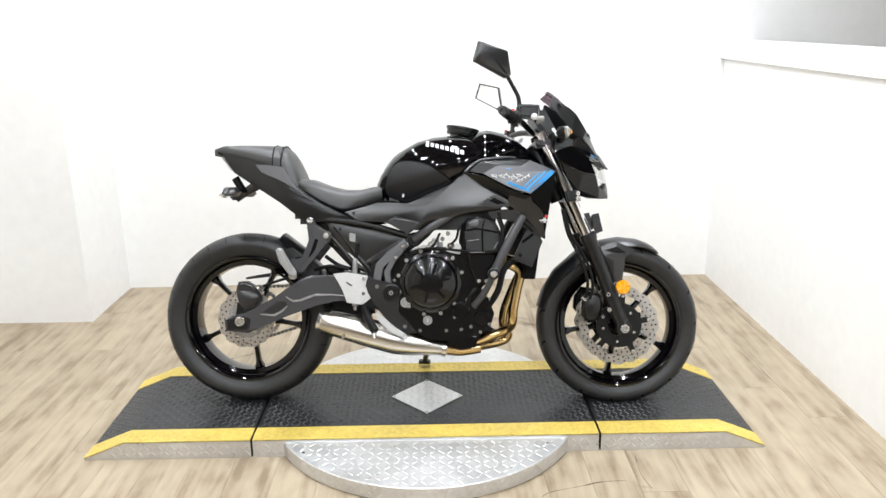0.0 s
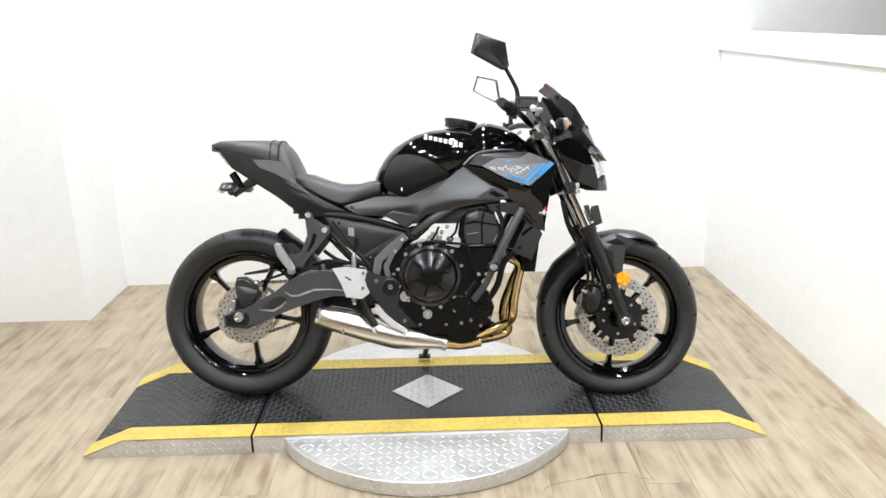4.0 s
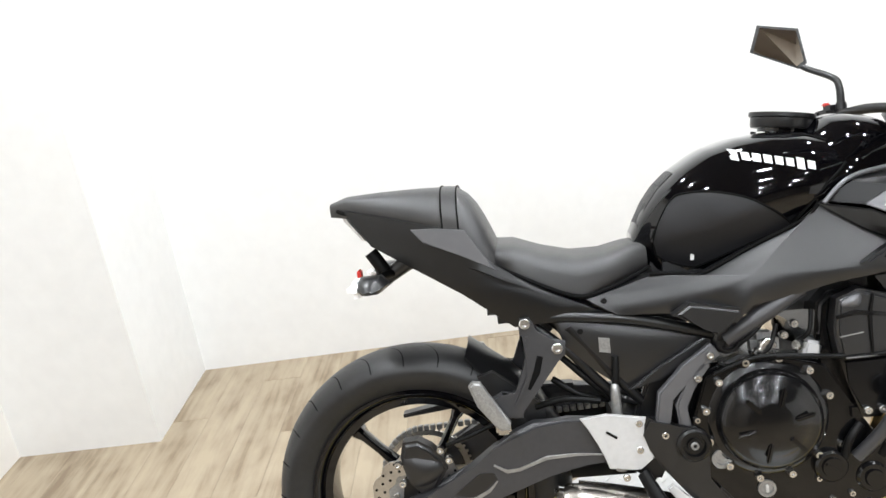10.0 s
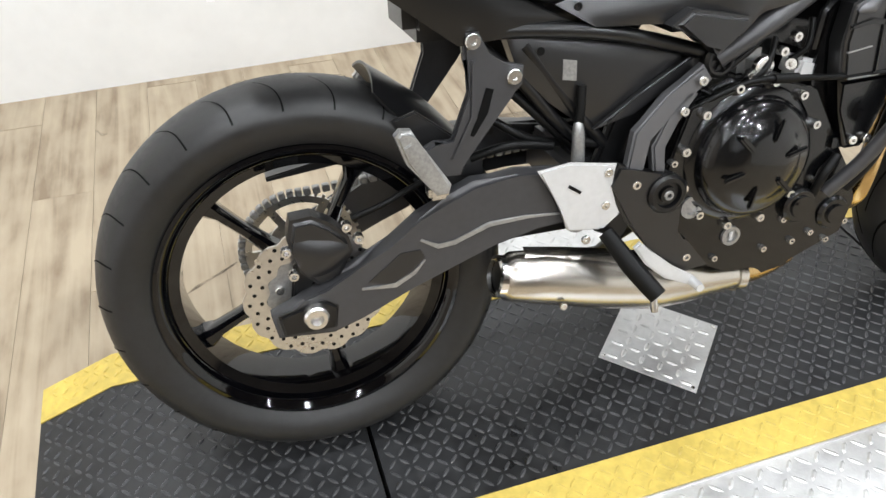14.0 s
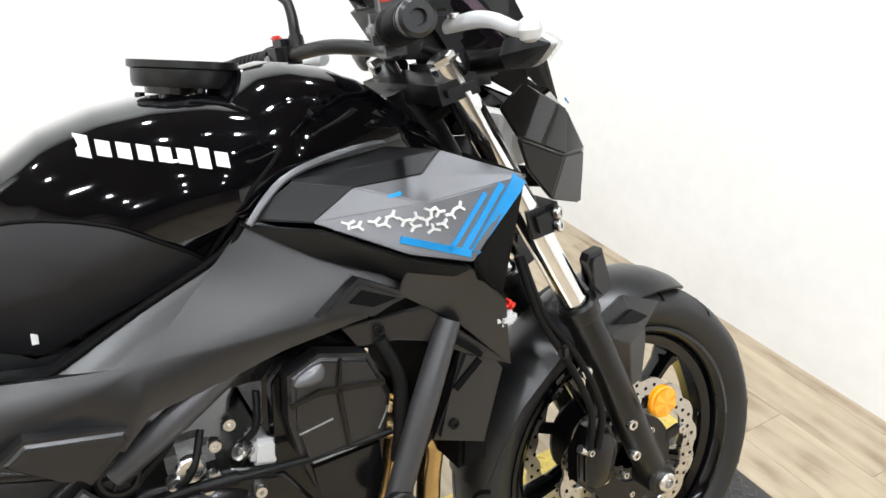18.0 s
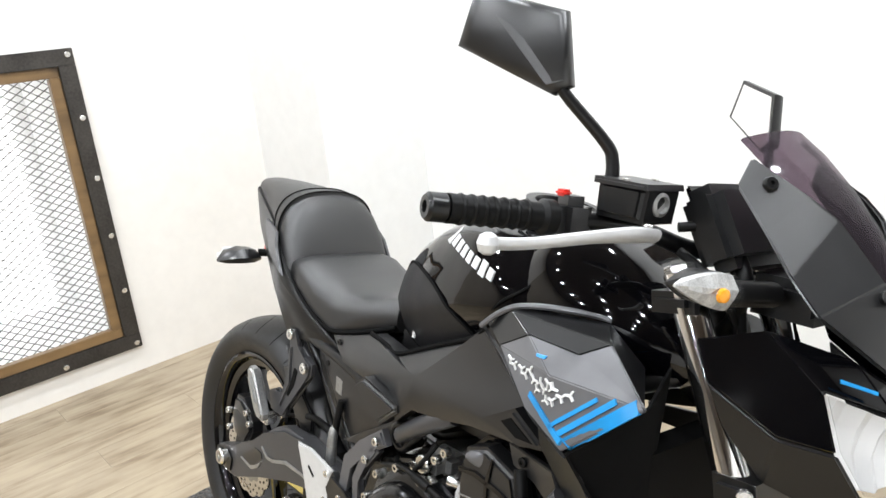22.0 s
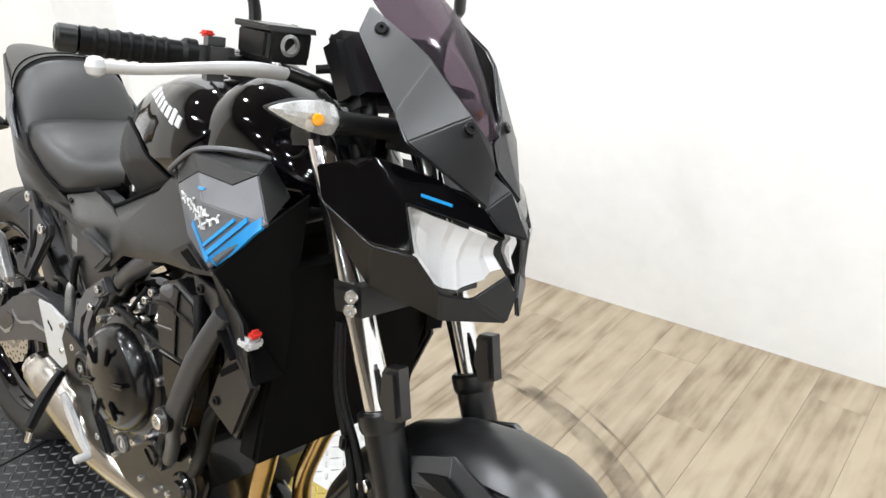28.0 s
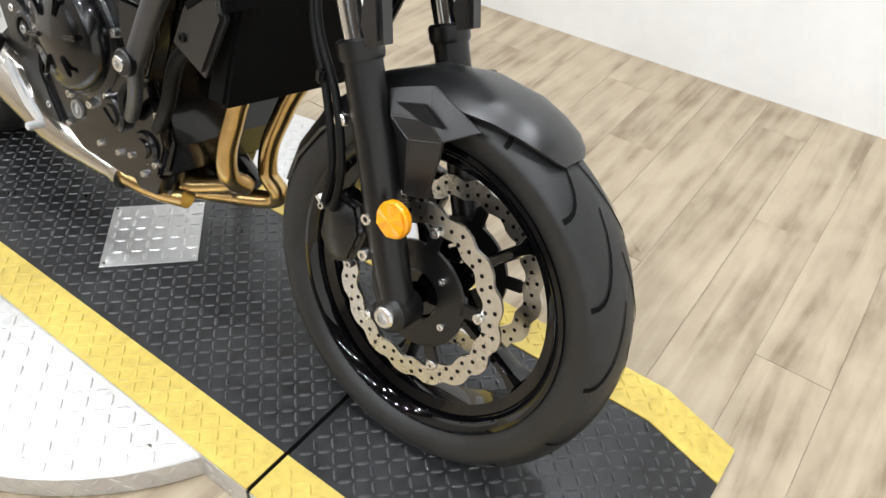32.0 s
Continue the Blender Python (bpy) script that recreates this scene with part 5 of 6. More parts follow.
part("shield_bolt", knob((-0.30, -0.177, 0.262), 0.006, 0.005), BOLT, exhaust)
part("joint_clamp", lathe([(0.030, -0.008), (0.030, 0.008), (0.026, 0.008), (0.026, -0.008)], (0.068, -0.109, 0.208), toward((0.98, 0, -0.16)), 28), STEEL, exhaust)
for line in ([(0.265, -0.085, 0.540), (0.345, -0.090, 0.500), (0.338, -0.092, 0.430), (0.325, -0.094, 0.360), (0.322, -0.082, 0.308), (0.312, -0.040, 0.275), (0.262, -0.030, 0.250), (0.19, -0.06, 0.226), (0.127, -0.085, 0.212)], [(0.265, 0.03, 0.550), (0.358, 0.03, 0.505), (0.328, 0.028, 0.415), (0.300, 0.026, 0.335), (0.296, 0.030, 0.272), (0.316, 0.040, 0.240), (0.296, 0.040, 0.214), (0.225, 0.0, 0.203), (0.14, -0.072, 0.205)]):
    part("header_pipe", rod(line, 0.0178, 18, 8), HEAT, exhaust, "heat-tinted golden header pipe")
part("collector", rod([(0.20, -0.07, 0.205), (0.13, -0.09, 0.198), (0.07, -0.107, 0.207)], [0.020, 0.020, 0.022], 20), HEAT, exhaust, "steel collector pipe")

# ---- foot controls ----
heel = part("heel_guard", slab([(-0.339, 0.492), (-0.287, 0.498), (-0.211, 0.485), (-0.222, 0.447), (-0.201, 0.400), (-0.228, 0.378), (-0.289, 0.386), (-0.305, 0.439)], -0.162, -0.154, 0.003), SILVER, bike, "silver heel guard plate")
part("guard_slot", strip([(-0.290, 0.462), (-0.270, 0.448)], 0.005, -0.1635, -0.161, 0.0005), SOFT, heel)
for x, z in ((-0.226, 0.474), (-0.228, 0.420), (-0.258, 0.366)):
    part("bolt", knob((x, -0.160, z), 0.007, 0.006, hollow=0.003), BOLT, heel)
part("master_cylinder", rod([(-0.262, -0.13, 0.37), (-0.262, -0.13, 0.52), (-0.262, -0.125, 0.545)], [0.012, 0.010, 0.006]), DULL, heel)
stay = part("footrest_bracket", strip([(-0.070, 0.606), (-0.125, 0.567), (-0.172, 0.522), (-0.181, 0.47), (-0.176, 0.43)], [0.030, 0.028, 0.026, 0.024, 0.026], -0.158, -0.138, 0.004), GREY, bike, "graphite footrest bracket")
part("bracket_arm", strip([(-0.090, 0.580), (-0.122, 0.538), (-0.144, 0.500), (-0.134, 0.446)], [0.02, 0.018, 0.017, 0.022], -0.158, -0.138, 0.004), GREY, stay)
part("bracket_shell", slab([(-0.226, 0.450), (-0.208, 0.484), (-0.180, 0.466), (-0.120, 0.458), (-0.094, 0.432), (-0.098, 0.392), (-0.104, 0.352), (-0.079, 0.334), (-0.032, 0.276), (-0.094, 0.271), (-0.139, 0.319), (-0.191, 0.384)], -0.166, -0.144, 0.005), BLACK, stay, "matte black bracket cover", 30)
ring = part("pivot_ring", lathe([(0.033, 0), (0.033, 0.010), (0.028, 0.014), (0.022, 0.014), (0.020, 0.007), (0.014, 0.007), (0.013, 0.013), (0.006, 0.013)], (-0.126, -0.160, 0.424), toward((0, -1, 0)), 32, closed=False), SATIN, stay, "round pivot boss")
part("pivot_bolt", knob((-0.126, -0.168, 0.424), 0.008, 0.008, hollow=0.004), DULL, ring)
for x, z in ((-0.082, 0.596), (-0.108, 0.553), (-0.178, 0.446), (-0.076, 0.300)):
    part("bolt", knob((x, -0.160, z), 0.0075, 0.007, hollow=0.003), BOLT, stay)
peg = part("footpeg", rod([(-0.226, -0.165, 0.374), (-0.204, -0.210, 0.334), (-0.176, -0.250, 0.296)], [0.013, 0.016, 0.015], flat=0.75), SOFT, bike, "black rubber rider footpeg")
part("peg_mount", block((-0.208, -0.145, 0.385), (0.06, 0.03, 0.05), 0.008, Matrix.Rotation(0.5, 3, "Y")), SATIN, peg)
part("peg_feeler", knob((-0.180, -0.244, 0.290), 0.006, 0.022, (0, -0.3, -1)), BOLT, peg)
pedal = part("brake_pedal", strip([(-0.180, 0.352), (-0.155, 0.320), (-0.118, 0.290), (-0.078, 0.268)], [0.014, 0.020, 0.024, 0.018], -0.186, -0.176, 0.003), SILVER, bike, "silver brake pedal")
part("pedal_pad", knob((-0.074, -0.180, 0.266), 0.008, 0.030), SILVER, pedal)
for side in (-1, 1):
    y = sorted((side * 0.118, side * 0.136))
    hang = part("pillion_bracket" if side < 0 else "pillion_bracket_left", slab([(-0.440, 0.702), (-0.412, 0.702), (-0.406, 0.662), (-0.378, 0.650), (-0.350, 0.643), (-0.352, 0.617), (-0.372, 0.598), (-0.440, 0.522), (-0.447, 0.494), (-0.500, 0.495), (-0.515, 0.535), (-0.484, 0.550), (-0.454, 0.541), (-0.426, 0.612), (-0.438, 0.660)], y[0], y[1], 0.005), ARM, bike, "graphite cast pillion footrest bracket", 30)
    for x, z in ((-0.426, 0.686), (-0.367, 0.631)):
        part("bolt", knob((x, side * 0.136, z), 0.0115, 0.008, (0, side, 0), hollow=0.005), BOLT, hang)
    if side < 0:
        part("bracket_slot", strip([(-0.402, 0.618), (-0.412, 0.585), (-0.430, 0.552)], [0.012, 0.014, 0.006], -0.1375, -0.134, 0.001), GROOVE, hang, "dark slot between the two arms")
        part("bracket_rib", strip([(-0.425, 0.66), (-0.425, 0.58), (-0.46, 0.52)], 0.008, -0.1395, -0.134, 0.002), ARM, hang)
    y = sorted((side * 0.150, side * 0.172))
    peg = part("pillion_peg", slab([(-0.548, 0.578), (-0.540, 0.586), (-0.524, 0.584), (-0.518, 0.572), (-0.472, 0.498), (-0.476, 0.484), (-0.494, 0.484), (-0.506, 0.500), (-0.534, 0.536)], y[0], y[1], 0.005, seg=3), DULL, hang, "silver folded pillion peg", 35)
    part("peg_rubber", strip([(-0.532, 0.566), (-0.502, 0.514)], 0.014, side * 0.172 - 0.003, side * 0.172 + 0.003, 0.002), DULL, peg, "grey ribbed pad of the peg")
    part("hinge", block((-0.488, side * 0.145, 0.482), (0.03, 0.03, 0.022), 0.005), BOLT, hang)
stand = part("side_stand", rod([(0.03, 0.10, 0.25), (0.0, 0.19, 0.16), (-0.02, 0.262, 0.082)], [0.014, 0.012, 0.011]), SATIN, bike, "black side stand, folded out")
part("stand_foot", block((-0.02, 0.262, 0.082), (0.05, 0.03, 0.010), 0.003, Matrix.Rotation(radians(15.5), 3, "X")), SATIN, stand)
part("shock_linkage", block((-0.30, 0.02, 0.350), (0.20, 0.10, 0.085), 0.018, seg=3), SATIN, bike, "dark suspension linkage under the swingarm")
part("shock_spring", rod([(-0.20 + 0.016 * math.cos(a), 0.03 + 0.02 * math.sin(a), 0.48 + 0.0045 * a) for a in np.linspace(0, 40, 100).tolist()], 0.004, 6, 1), BLACK, bike, "black rear shock spring")
for points in ([(-0.38, -0.07, 0.55), (-0.33, -0.09, 0.52), (-0.27, -0.08, 0.50)], [(-0.36, -0.08, 0.60), (-0.31, -0.095, 0.55), (-0.25, -0.09, 0.49)], [(-0.42, -0.09, 0.50), (-0.36, -0.10, 0.515), (-0.29, -0.10, 0.505)], [(-0.255, -0.12, 0.60), (-0.258, -0.125, 0.56), (-0.262, -0.125, 0.53)]):
    part("hose", rod(points, 0.007), SOFT, bike, "black rubber hose")

# ---- fork ----
YR, YL = -0.120, 0.074
CY = 0.010  # the middle of the bars and the headlamp
for side, y in ((-1, YR), (1, YL)):
    leg = part("fork_leg" if side < 0 else "fork_leg_left", rod([(0.596, y, 0.628), (0.640, y, 0.520), (0.700, y, 0.365), (0.726, y, 0.305)], [0.027, 0.0265, 0.0265, 0.024], 24), SATIN, bike, "satin black lower fork leg")
    part("fork_collar", lathe([(0.029, -0.012), (0.031, -0.006), (0.031, 0.012), (0.027, 0.016), (0.022, 0.016), (0.022, -0.012)], (0.597, y, 0.625), toward((-0.38, 0, 0.92)), 28), SATIN, leg)
    part("stanchion", rod([(0.418, y, 1.000), (0.600, y, 0.618)], 0.0205, 24, 1), CHROME, leg, "polished chrome fork tube")
    guard = [(0.600, 0.628), (0.628, 0.640), (0.612, 0.705), (0.590, 0.700), (0.585, 0.690), (0.598, 0.655)]
    part("fork_guard", slab([(x + 0.018, z + 0.01) for x, z in guard], y - 0.024, y + 0.006, 0.006), BLACK, leg, "matte black fork tube guard")
    part("axle_boss", lathe([(0.028, -0.024), (0.028, 0.020), (0.023, 0.024), (0.013, 0.024), (0.012, 0.010)], (0.730, y, 0.291), toward((0, side, 0)), 28, closed=False), SATIN, leg)
    part("axle_bolt", lathe([(0.0165, 0), (0.0165, 0.010), (0.014, 0.013), (0.009, 0.013), (0.008, 0.003)], (0.730, y + side * 0.022, 0.291), toward((0, side, 0)), 24, closed=False), BOLT, leg, "zinc axle bolt with a hollow centre")
    if side < 0:
        ref = part("reflector", lathe([(0.026, 0), (0.026, 0.008), (0.024, 0.011), (0.006, 0.012)], (0.719, y - 0.030, 0.446), toward((0, -1, 0)), 36, closed=False), AMBER, leg, "round amber side reflector")
        bm = bmesh.new()
        hub = bm.verts.new((0.719, y - 0.0445, 0.446))
        edge = [bm.verts.new((0.719 + 0.023 * math.cos(k * math.pi / 6), y - 0.0415 - 0.003 * (k % 2), 0.446 + 0.023 * math.sin(k * math.pi / 6))) for k in range(12)]
        for k in range(12):
            bm.faces.new((hub, edge[k], edge[(k + 1) % 12]))
        part("reflector_prism", bm, AMBER, ref, "faceted amber reflector face", 1)
        part("reflector_stay", strip([(0.690, 0.452), (0.719, 0.446)], 0.02, y - 0.032, y - 0.024, 0.003), SATIN, leg)
    cal = part("front_caliper" if side < 0 else "front_caliper_left", slab([(0.575, 0.388), (0.600, 0.425), (0.640, 0.420), (0.655, 0.375), (0.640, 0.322), (0.600, 0.308), (0.572, 0.340)], y - 0.012 if side < 0 else y - 0.02, y + 0.03 if side < 0 else y + 0.012, 0.009, seg=3), ENGINE, bike, "black two-piston front brake caliper")
    if side < 0:
        part("caliper_plate", cushion([(0.585, 0.385), (0.605, 0.412), (0.635, 0.405), (0.642, 0.370), (0.625, 0.328), (0.592, 0.330)], y - 0.012, 0.008, smooth=3), SATIN, cal)
        for x, z, r in ((0.668, 0.418, 0.009), (0.672, 0.362, 0.009), (0.586, 0.40, 0.006), (0.650, 0.335, 0.006)):
            part("bolt", knob((x, y - 0.016, z), r, 0.012, hollow=r * 0.45), BOLT, cal)
        part("banjo", rod([(0.572, y - 0.016, 0.408), (0.588, y - 0.016, 0.396)], 0.007), BOLT, cal)
        for k, dx in enumerate((0.0, 0.018)):
            part("brake_hose", rod([(0.585 + dx, y - 0.02, 0.40), (0.592 + dx, y - 0.022, 0.47), (0.560 + dx, y - 0.015, 0.560), (0.520 + dx * 0.5, y - 0.01, 0.640), (0.500 + dx * 0.3, y, 0.73)], 0.0058), SOFT, cal, "black brake hose")
        part("hose_clip", block((0.552, y - 0.018, 0.578), (0.014, 0.016, 0.022), 0.004), SATIN, cal)
        part("fender_bolt", knob((0.592, y - 0.010, 0.530), 0.010, 0.010, hollow=0.004), BOLT, cal)
clamp = part("lower_yoke", slab([(0.505, 0.795), (0.556, 0.800), (0.563, 0.760), (0.515, 0.755)], YR - 0.03, YL + 0.03, 0.008), SATIN, bike, "satin black lower fork yoke")
for z in (0.787, 0.769):
    part("yoke_bolt", knob((0.548, YR - 0.028, z), 0.009, 0.008, (0.5, -0.85, 0), hollow=0.004), BOLT, clamp)
part("upper_yoke", slab([(0.395, 0.975), (0.450, 0.985), (0.455, 0.960), (0.400, 0.950)], YR - 0.028, YL + 0.028, 0.008), SATIN, bike, "satin black upper fork yoke")
for y in (YR, YL):
    part("fork_cap", knob((0.418, y, 0.998), 0.018, 0.012, (-0.42, 0, 0.9), 6), BOLT, clamp)
part("steering_head", rod([(0.405, -0.01, 0.97), (0.50, -0.018, 0.76)], 0.03), SATIN, bike)

# ---- front mudguard ----
guard = part("front_mudguard", arch(FX, FY, FZ, [(60, 0.311, 0.026, 0.003), (62, 0.316, 0.040, 0.006), (66, 0.323, 0.054, 0.012), (71, 0.327, 0.063, 0.018), (78, 0.330, 0.070, 0.025), (90, 0.330, 0.074, 0.034), (104, 0.326, 0.074, 0.040), (120, 0.320, 0.072, 0.040), (140, 0.316, 0.070, 0.036), (156, 0.314, 0.066, 0.030), (168, 0.312, 0.058, 0.022)], 13), BLACK, bike, "matte black front mudguard", 50)
for side in (-1, 1):
    y = FY + side * 0.080
    q = lambda x, out, z: (x, FY + side * (out - (0.024 if side > 0 else 0)), z)
    wing = part("mudguard_wing", facets([q(0.640, 0.092, 0.588), q(0.700, 0.084, 0.612), q(0.780, 0.078, 0.578), q(0.736, 0.092, 0.550), q(0.692, 0.106, 0.540), q(0.655, 0.104, 0.560), q(0.735, 0.092, 0.520), q(0.727, 0.090, 0.462), q(0.697, 0.098, 0.458), q(0.672, 0.096, 0.470), q(0.654, 0.090, 0.530), q(0.712, 0.098, 0.572)], [(0, 1, 11, 5), (1, 2, 3, 11), (11, 3, 4, 5), (4, 3, 6, 7, 8), (5, 4, 8, 9, 10)], 0.010), BLACK, guard, "faceted matte black mudguard wing", 15)
    part("wing_vent", facets([q(0.662, 0.106, 0.580), q(0.704, 0.0995, 0.592), q(0.738, 0.0985, 0.570), q(0.708, 0.1045, 0.568)], [(0, 1, 2, 3)], 0.004), SOFT, wing, "dark vent")

# ---- headlamp and cowl, set a little to the far side ----
def mirrored(pts):
    return [(x - 0.06 * abs(y - CY), 2 * CY - y, z) for x, y, z in pts]


LAMP = [(0.600, -0.118, 0.913), (0.648, -0.058, 0.892), (0.674, -0.006, 0.872), (0.682, -0.002, 0.834), (0.664, -0.052, 0.808), (0.640, -0.084, 0.812), (0.624, -0.120, 0.860)]
for flip in (False, True):
    pts = mirrored(LAMP) if flip else LAMP
    name = "headlamp" if not flip else "headlamp_left"
    lamp = part(name, facets(pts, [(0, 1, 5, 6), (1, 2, 3, 4, 5)], 0.003), LENS, bike, "clear twin headlamp lens", 15)
    top, low = curve([pts[0], pts[1], pts[2]], 5), curve([pts[6], pts[5], pts[4], pts[3]], 4)[::1]
    low = [low[round(k * (len(low) - 1) / (len(top) - 1))] for k in range(len(top))]
    bm = bmesh.new()
    rows = [[bm.verts.new((p.x - 0.016 - 0.007 * (k % 2) - 0.012 * math.sin(math.pi * s), CY + (p.y - CY) * 0.95, p.z)) for s, p in ((s, a.lerp(b, s)) for s in (0.03, 0.3, 0.55, 0.6, 0.97))] for k, (a, b) in enumerate(zip(top, low))]
    for a, b in zip(rows, rows[1:]):
        for m in range(4):
            bm.faces.new((a[m], a[m + 1], b[m + 1], b[m]))
    part("lamp_bowl", bm, BOWL, lamp, "bright ribbed lamp reflector", 12)
    side = -1 if not flip else 1
    yy = lambda v: v if not flip else 2 * CY - v
    xx = lambda x, v: x - 0.06 * abs(v - CY) if flip else x
    cowl = part("headlamp_cowl" if not flip else "headlamp_cowl_left", facets([(xx(x, y), yy(y), z) for x, y, z in ((0.470, -0.158, 0.940), (0.530, -0.120, 0.962), (0.600, -0.072, 0.945), (0.664, -0.012, 0.900), (0.672, -0.008, 0.876), (0.646, -0.060, 0.896), (0.597, -0.121, 0.916), (0.621, -0.124, 0.858), (0.570, -0.150, 0.862), (0.490, -0.162, 0.900))], [(0, 1, 6, 8, 9), (1, 2, 5, 6), (2, 3, 4, 5), (6, 7, 8)], 0.005, 0.005), GLOSS, bike, "gloss black headlamp cowl", 15)
    if not flip:
        part("cowl_mark", facets([(xx(x, y), yy(y), z) for x, y, z in ((0.604, -0.106, 0.9292), (0.630, -0.076, 0.9195), (0.6310, -0.077, 0.9160), (0.605, -0.107, 0.9255))], [(0, 1, 2, 3)], 0.002, 0), BLUE, cowl, "small blue mark on the cowl")
    chin = part("lower_cowl" if not flip else "lower_cowl_left", facets([(xx(x, y), yy(y), z) for x, y, z in ((0.490, -0.160, 0.898), (0.570, -0.148, 0.860), (0.621, -0.123, 0.856), (0.640, -0.088, 0.808), (0.664, -0.054, 0.803), (0.680, -0.004, 0.832), (0.690, CY, 0.802), (0.690, -0.004, 0.768), (0.640, -0.082, 0.770), (0.555, -0.132, 0.800), (0.510, -0.148, 0.850))], [(0, 1, 9, 10), (1, 2, 3, 8, 9), (3, 4, 7, 8), (4, 5, 6, 7)], 0.006, 0.0035), SATIN, bike, "satin black pointed lower cowl", 15)
    edge = [(0.462, -0.084, 1.140), (0.530, -0.074, 1.104), (0.557, -0.060, 1.085), (0.603, -0.022, 1.022), (0.616, CY, 0.988)]
    outer = [(0.455, -0.094, 1.106), (0.500, -0.098, 1.058), (0.532, -0.092, 1.015), (0.576, -0.112, 0.986), (0.650, -0.030, 0.915)]
    flank = part("screen_flank" if not flip else "screen_flank_left", facets([(xx(x, y), yy(y), z) for x, y, z in edge + outer + [(0.628, CY, 0.957)]], [(0, 1, 6, 5), (1, 2, 7, 6), (2, 3, 8, 7), (3, 10, 9, 8), (3, 4, 10)], 0.006, 0.0025), BLACK, bike, "matte black screen side panel", 22)
    beak = part("cowl_beak" if not flip else "cowl_beak_left", facets([(xx(x, y), yy(y), z) for x, y, z in ((0.622, CY, 0.952), (0.646, -0.028, 0.912), (0.671, -0.022, 0.889), (0.692, CY, 0.880), (0.655, CY, 0.935))], [(0, 1, 4), (1, 2, 3, 4)], 0.005, 0.002), BLACK, bike, "matte black beak between the headlamps", 18)
    if not flip:
        part("screen_bolt", knob((0.489, yy(-0.088), 1.112), 0.008, 0.007, (0.75, -0.5, 0.4), hollow=0.003), SATIN, flank)
    part("screen_bolt", knob((xx(0.604, -0.030), yy(-0.030), 1.006), 0.008, 0.007, (0.8, -0.3 if not flip else 0.3, 0.5), hollow=0.003), SATIN, flank)
    # indicator
    reach, root = (0.090, -0.162) if not flip else (0.075, -0.120)
    sx = 0.500 - (0.05 if flip else 0)
    pod = [[Vector((sx + dx - 0.004 * t, yy(root - reach * t), 1.000 + 0.012 * t + dz * h * 0.80)) for dx, dz in ((-0.020 * h, 0.0), (-0.012 * h, 0.023), (0.012 * h, 0.025), (0.020 * h + rib, 0.006), (0.020 * h - rib, -0.006), (0.012 * h, -0.024), (-0.012 * h, -0.021))] for t, h, rib in ((0, 0.70, 0.0), (0.08, 0.92, 0.002), (0.18, 1.0, -0.002), (0.30, 1.0, 0.003), (0.42, 0.93, -0.002), (0.54, 0.82, 0.003), (0.68, 0.62, -0.001), (0.84, 0.36, 0.001), (1.0, 0.08, 0.0))]
    stalk = part("front_turn_signal" if not flip else "front_turn_signal_left", loft([[q - Vector((0.014, 0, 0)) for q in r] for r in pod]), BLACK, bike, "black turn signal with a clear lens", 40)
    part("signal_bowl", loft([[q - Vector((0.004, 0, 0)) for q in r] for r in pod]), FROST, stalk, "silver bowl behind the lens", 5)
    part("signal_lens", loft([[q + Vector((0.003, 0, 0)) for q in r] for r in pod]), LENS, stalk, "clear ribbed signal lens", 8)
    part("amber_bulb", lathe([(0.008, 0), (0.007, 0.004), (0.003, 0.006)], (sx + 0.015, yy(root - 0.42 * reach), 1.003), toward((1, -0.3 if not flip else 0.3, 0)), 20, closed=False), AMBER, stalk, "amber bulb behind the lens")
    part("stalk", rod([(sx, yy(-0.06), 0.988), (sx - 0.006, yy(root - 0.01), 0.998)], 0.015), SOFT, stalk)
screen = []
for x, z, half in ((0.440, 1.160, 0.078), (0.470, 1.138, 0.082), (0.515, 1.098, 0.072), (0.552, 1.060, 0.054), (0.590, 1.005, 0.026), (0.604, 0.985, 0.008)):
    screen.append([Vector((x + 0.020 * (1 - s * s), CY + half * s, z + 0.014 * (1 - s * s))) for s in np.linspace(-1, 1, 13).tolist()])
rows = [r + [q - Vector((0.003, 0, 0.003)) for q in r[::-1]] for r in screen]
part("windscreen", loft(rows), SMOKE, bike, "smoked violet-grey fly screen", 40)
dash = part("dashboard", block((0.430, 0.000, 1.052), (0.055, 0.20, 0.105), 0.014, Matrix.Rotation(radians(-30), 3, "Y")), SATIN, bike, "black instrument cluster behind the screen")
part("display", block((0.400, 0.000, 1.062), (0.006, 0.15, 0.080), 0.004, Matrix.Rotation(radians(-30), 3, "Y")), GLOSS, dash)
part("cluster_stay", block((0.50, CY, 0.98), (0.10, 0.10, 0.05), 0.012), BLACK, dash)
part("wiring", rod([(0.44, -0.05, 1.03), (0.47, -0.07, 1.0), (0.46, -0.06, 0.95), (0.43, -0.03, 0.92)], 0.010), SOFT, dash)
part("wiring", rod([(0.40, -0.10, 1.02), (0.44, -0.10, 1.0), (0.46, -0.08, 0.97), (0.47, -0.05, 0.92)], 0.006), SOFT, dash)

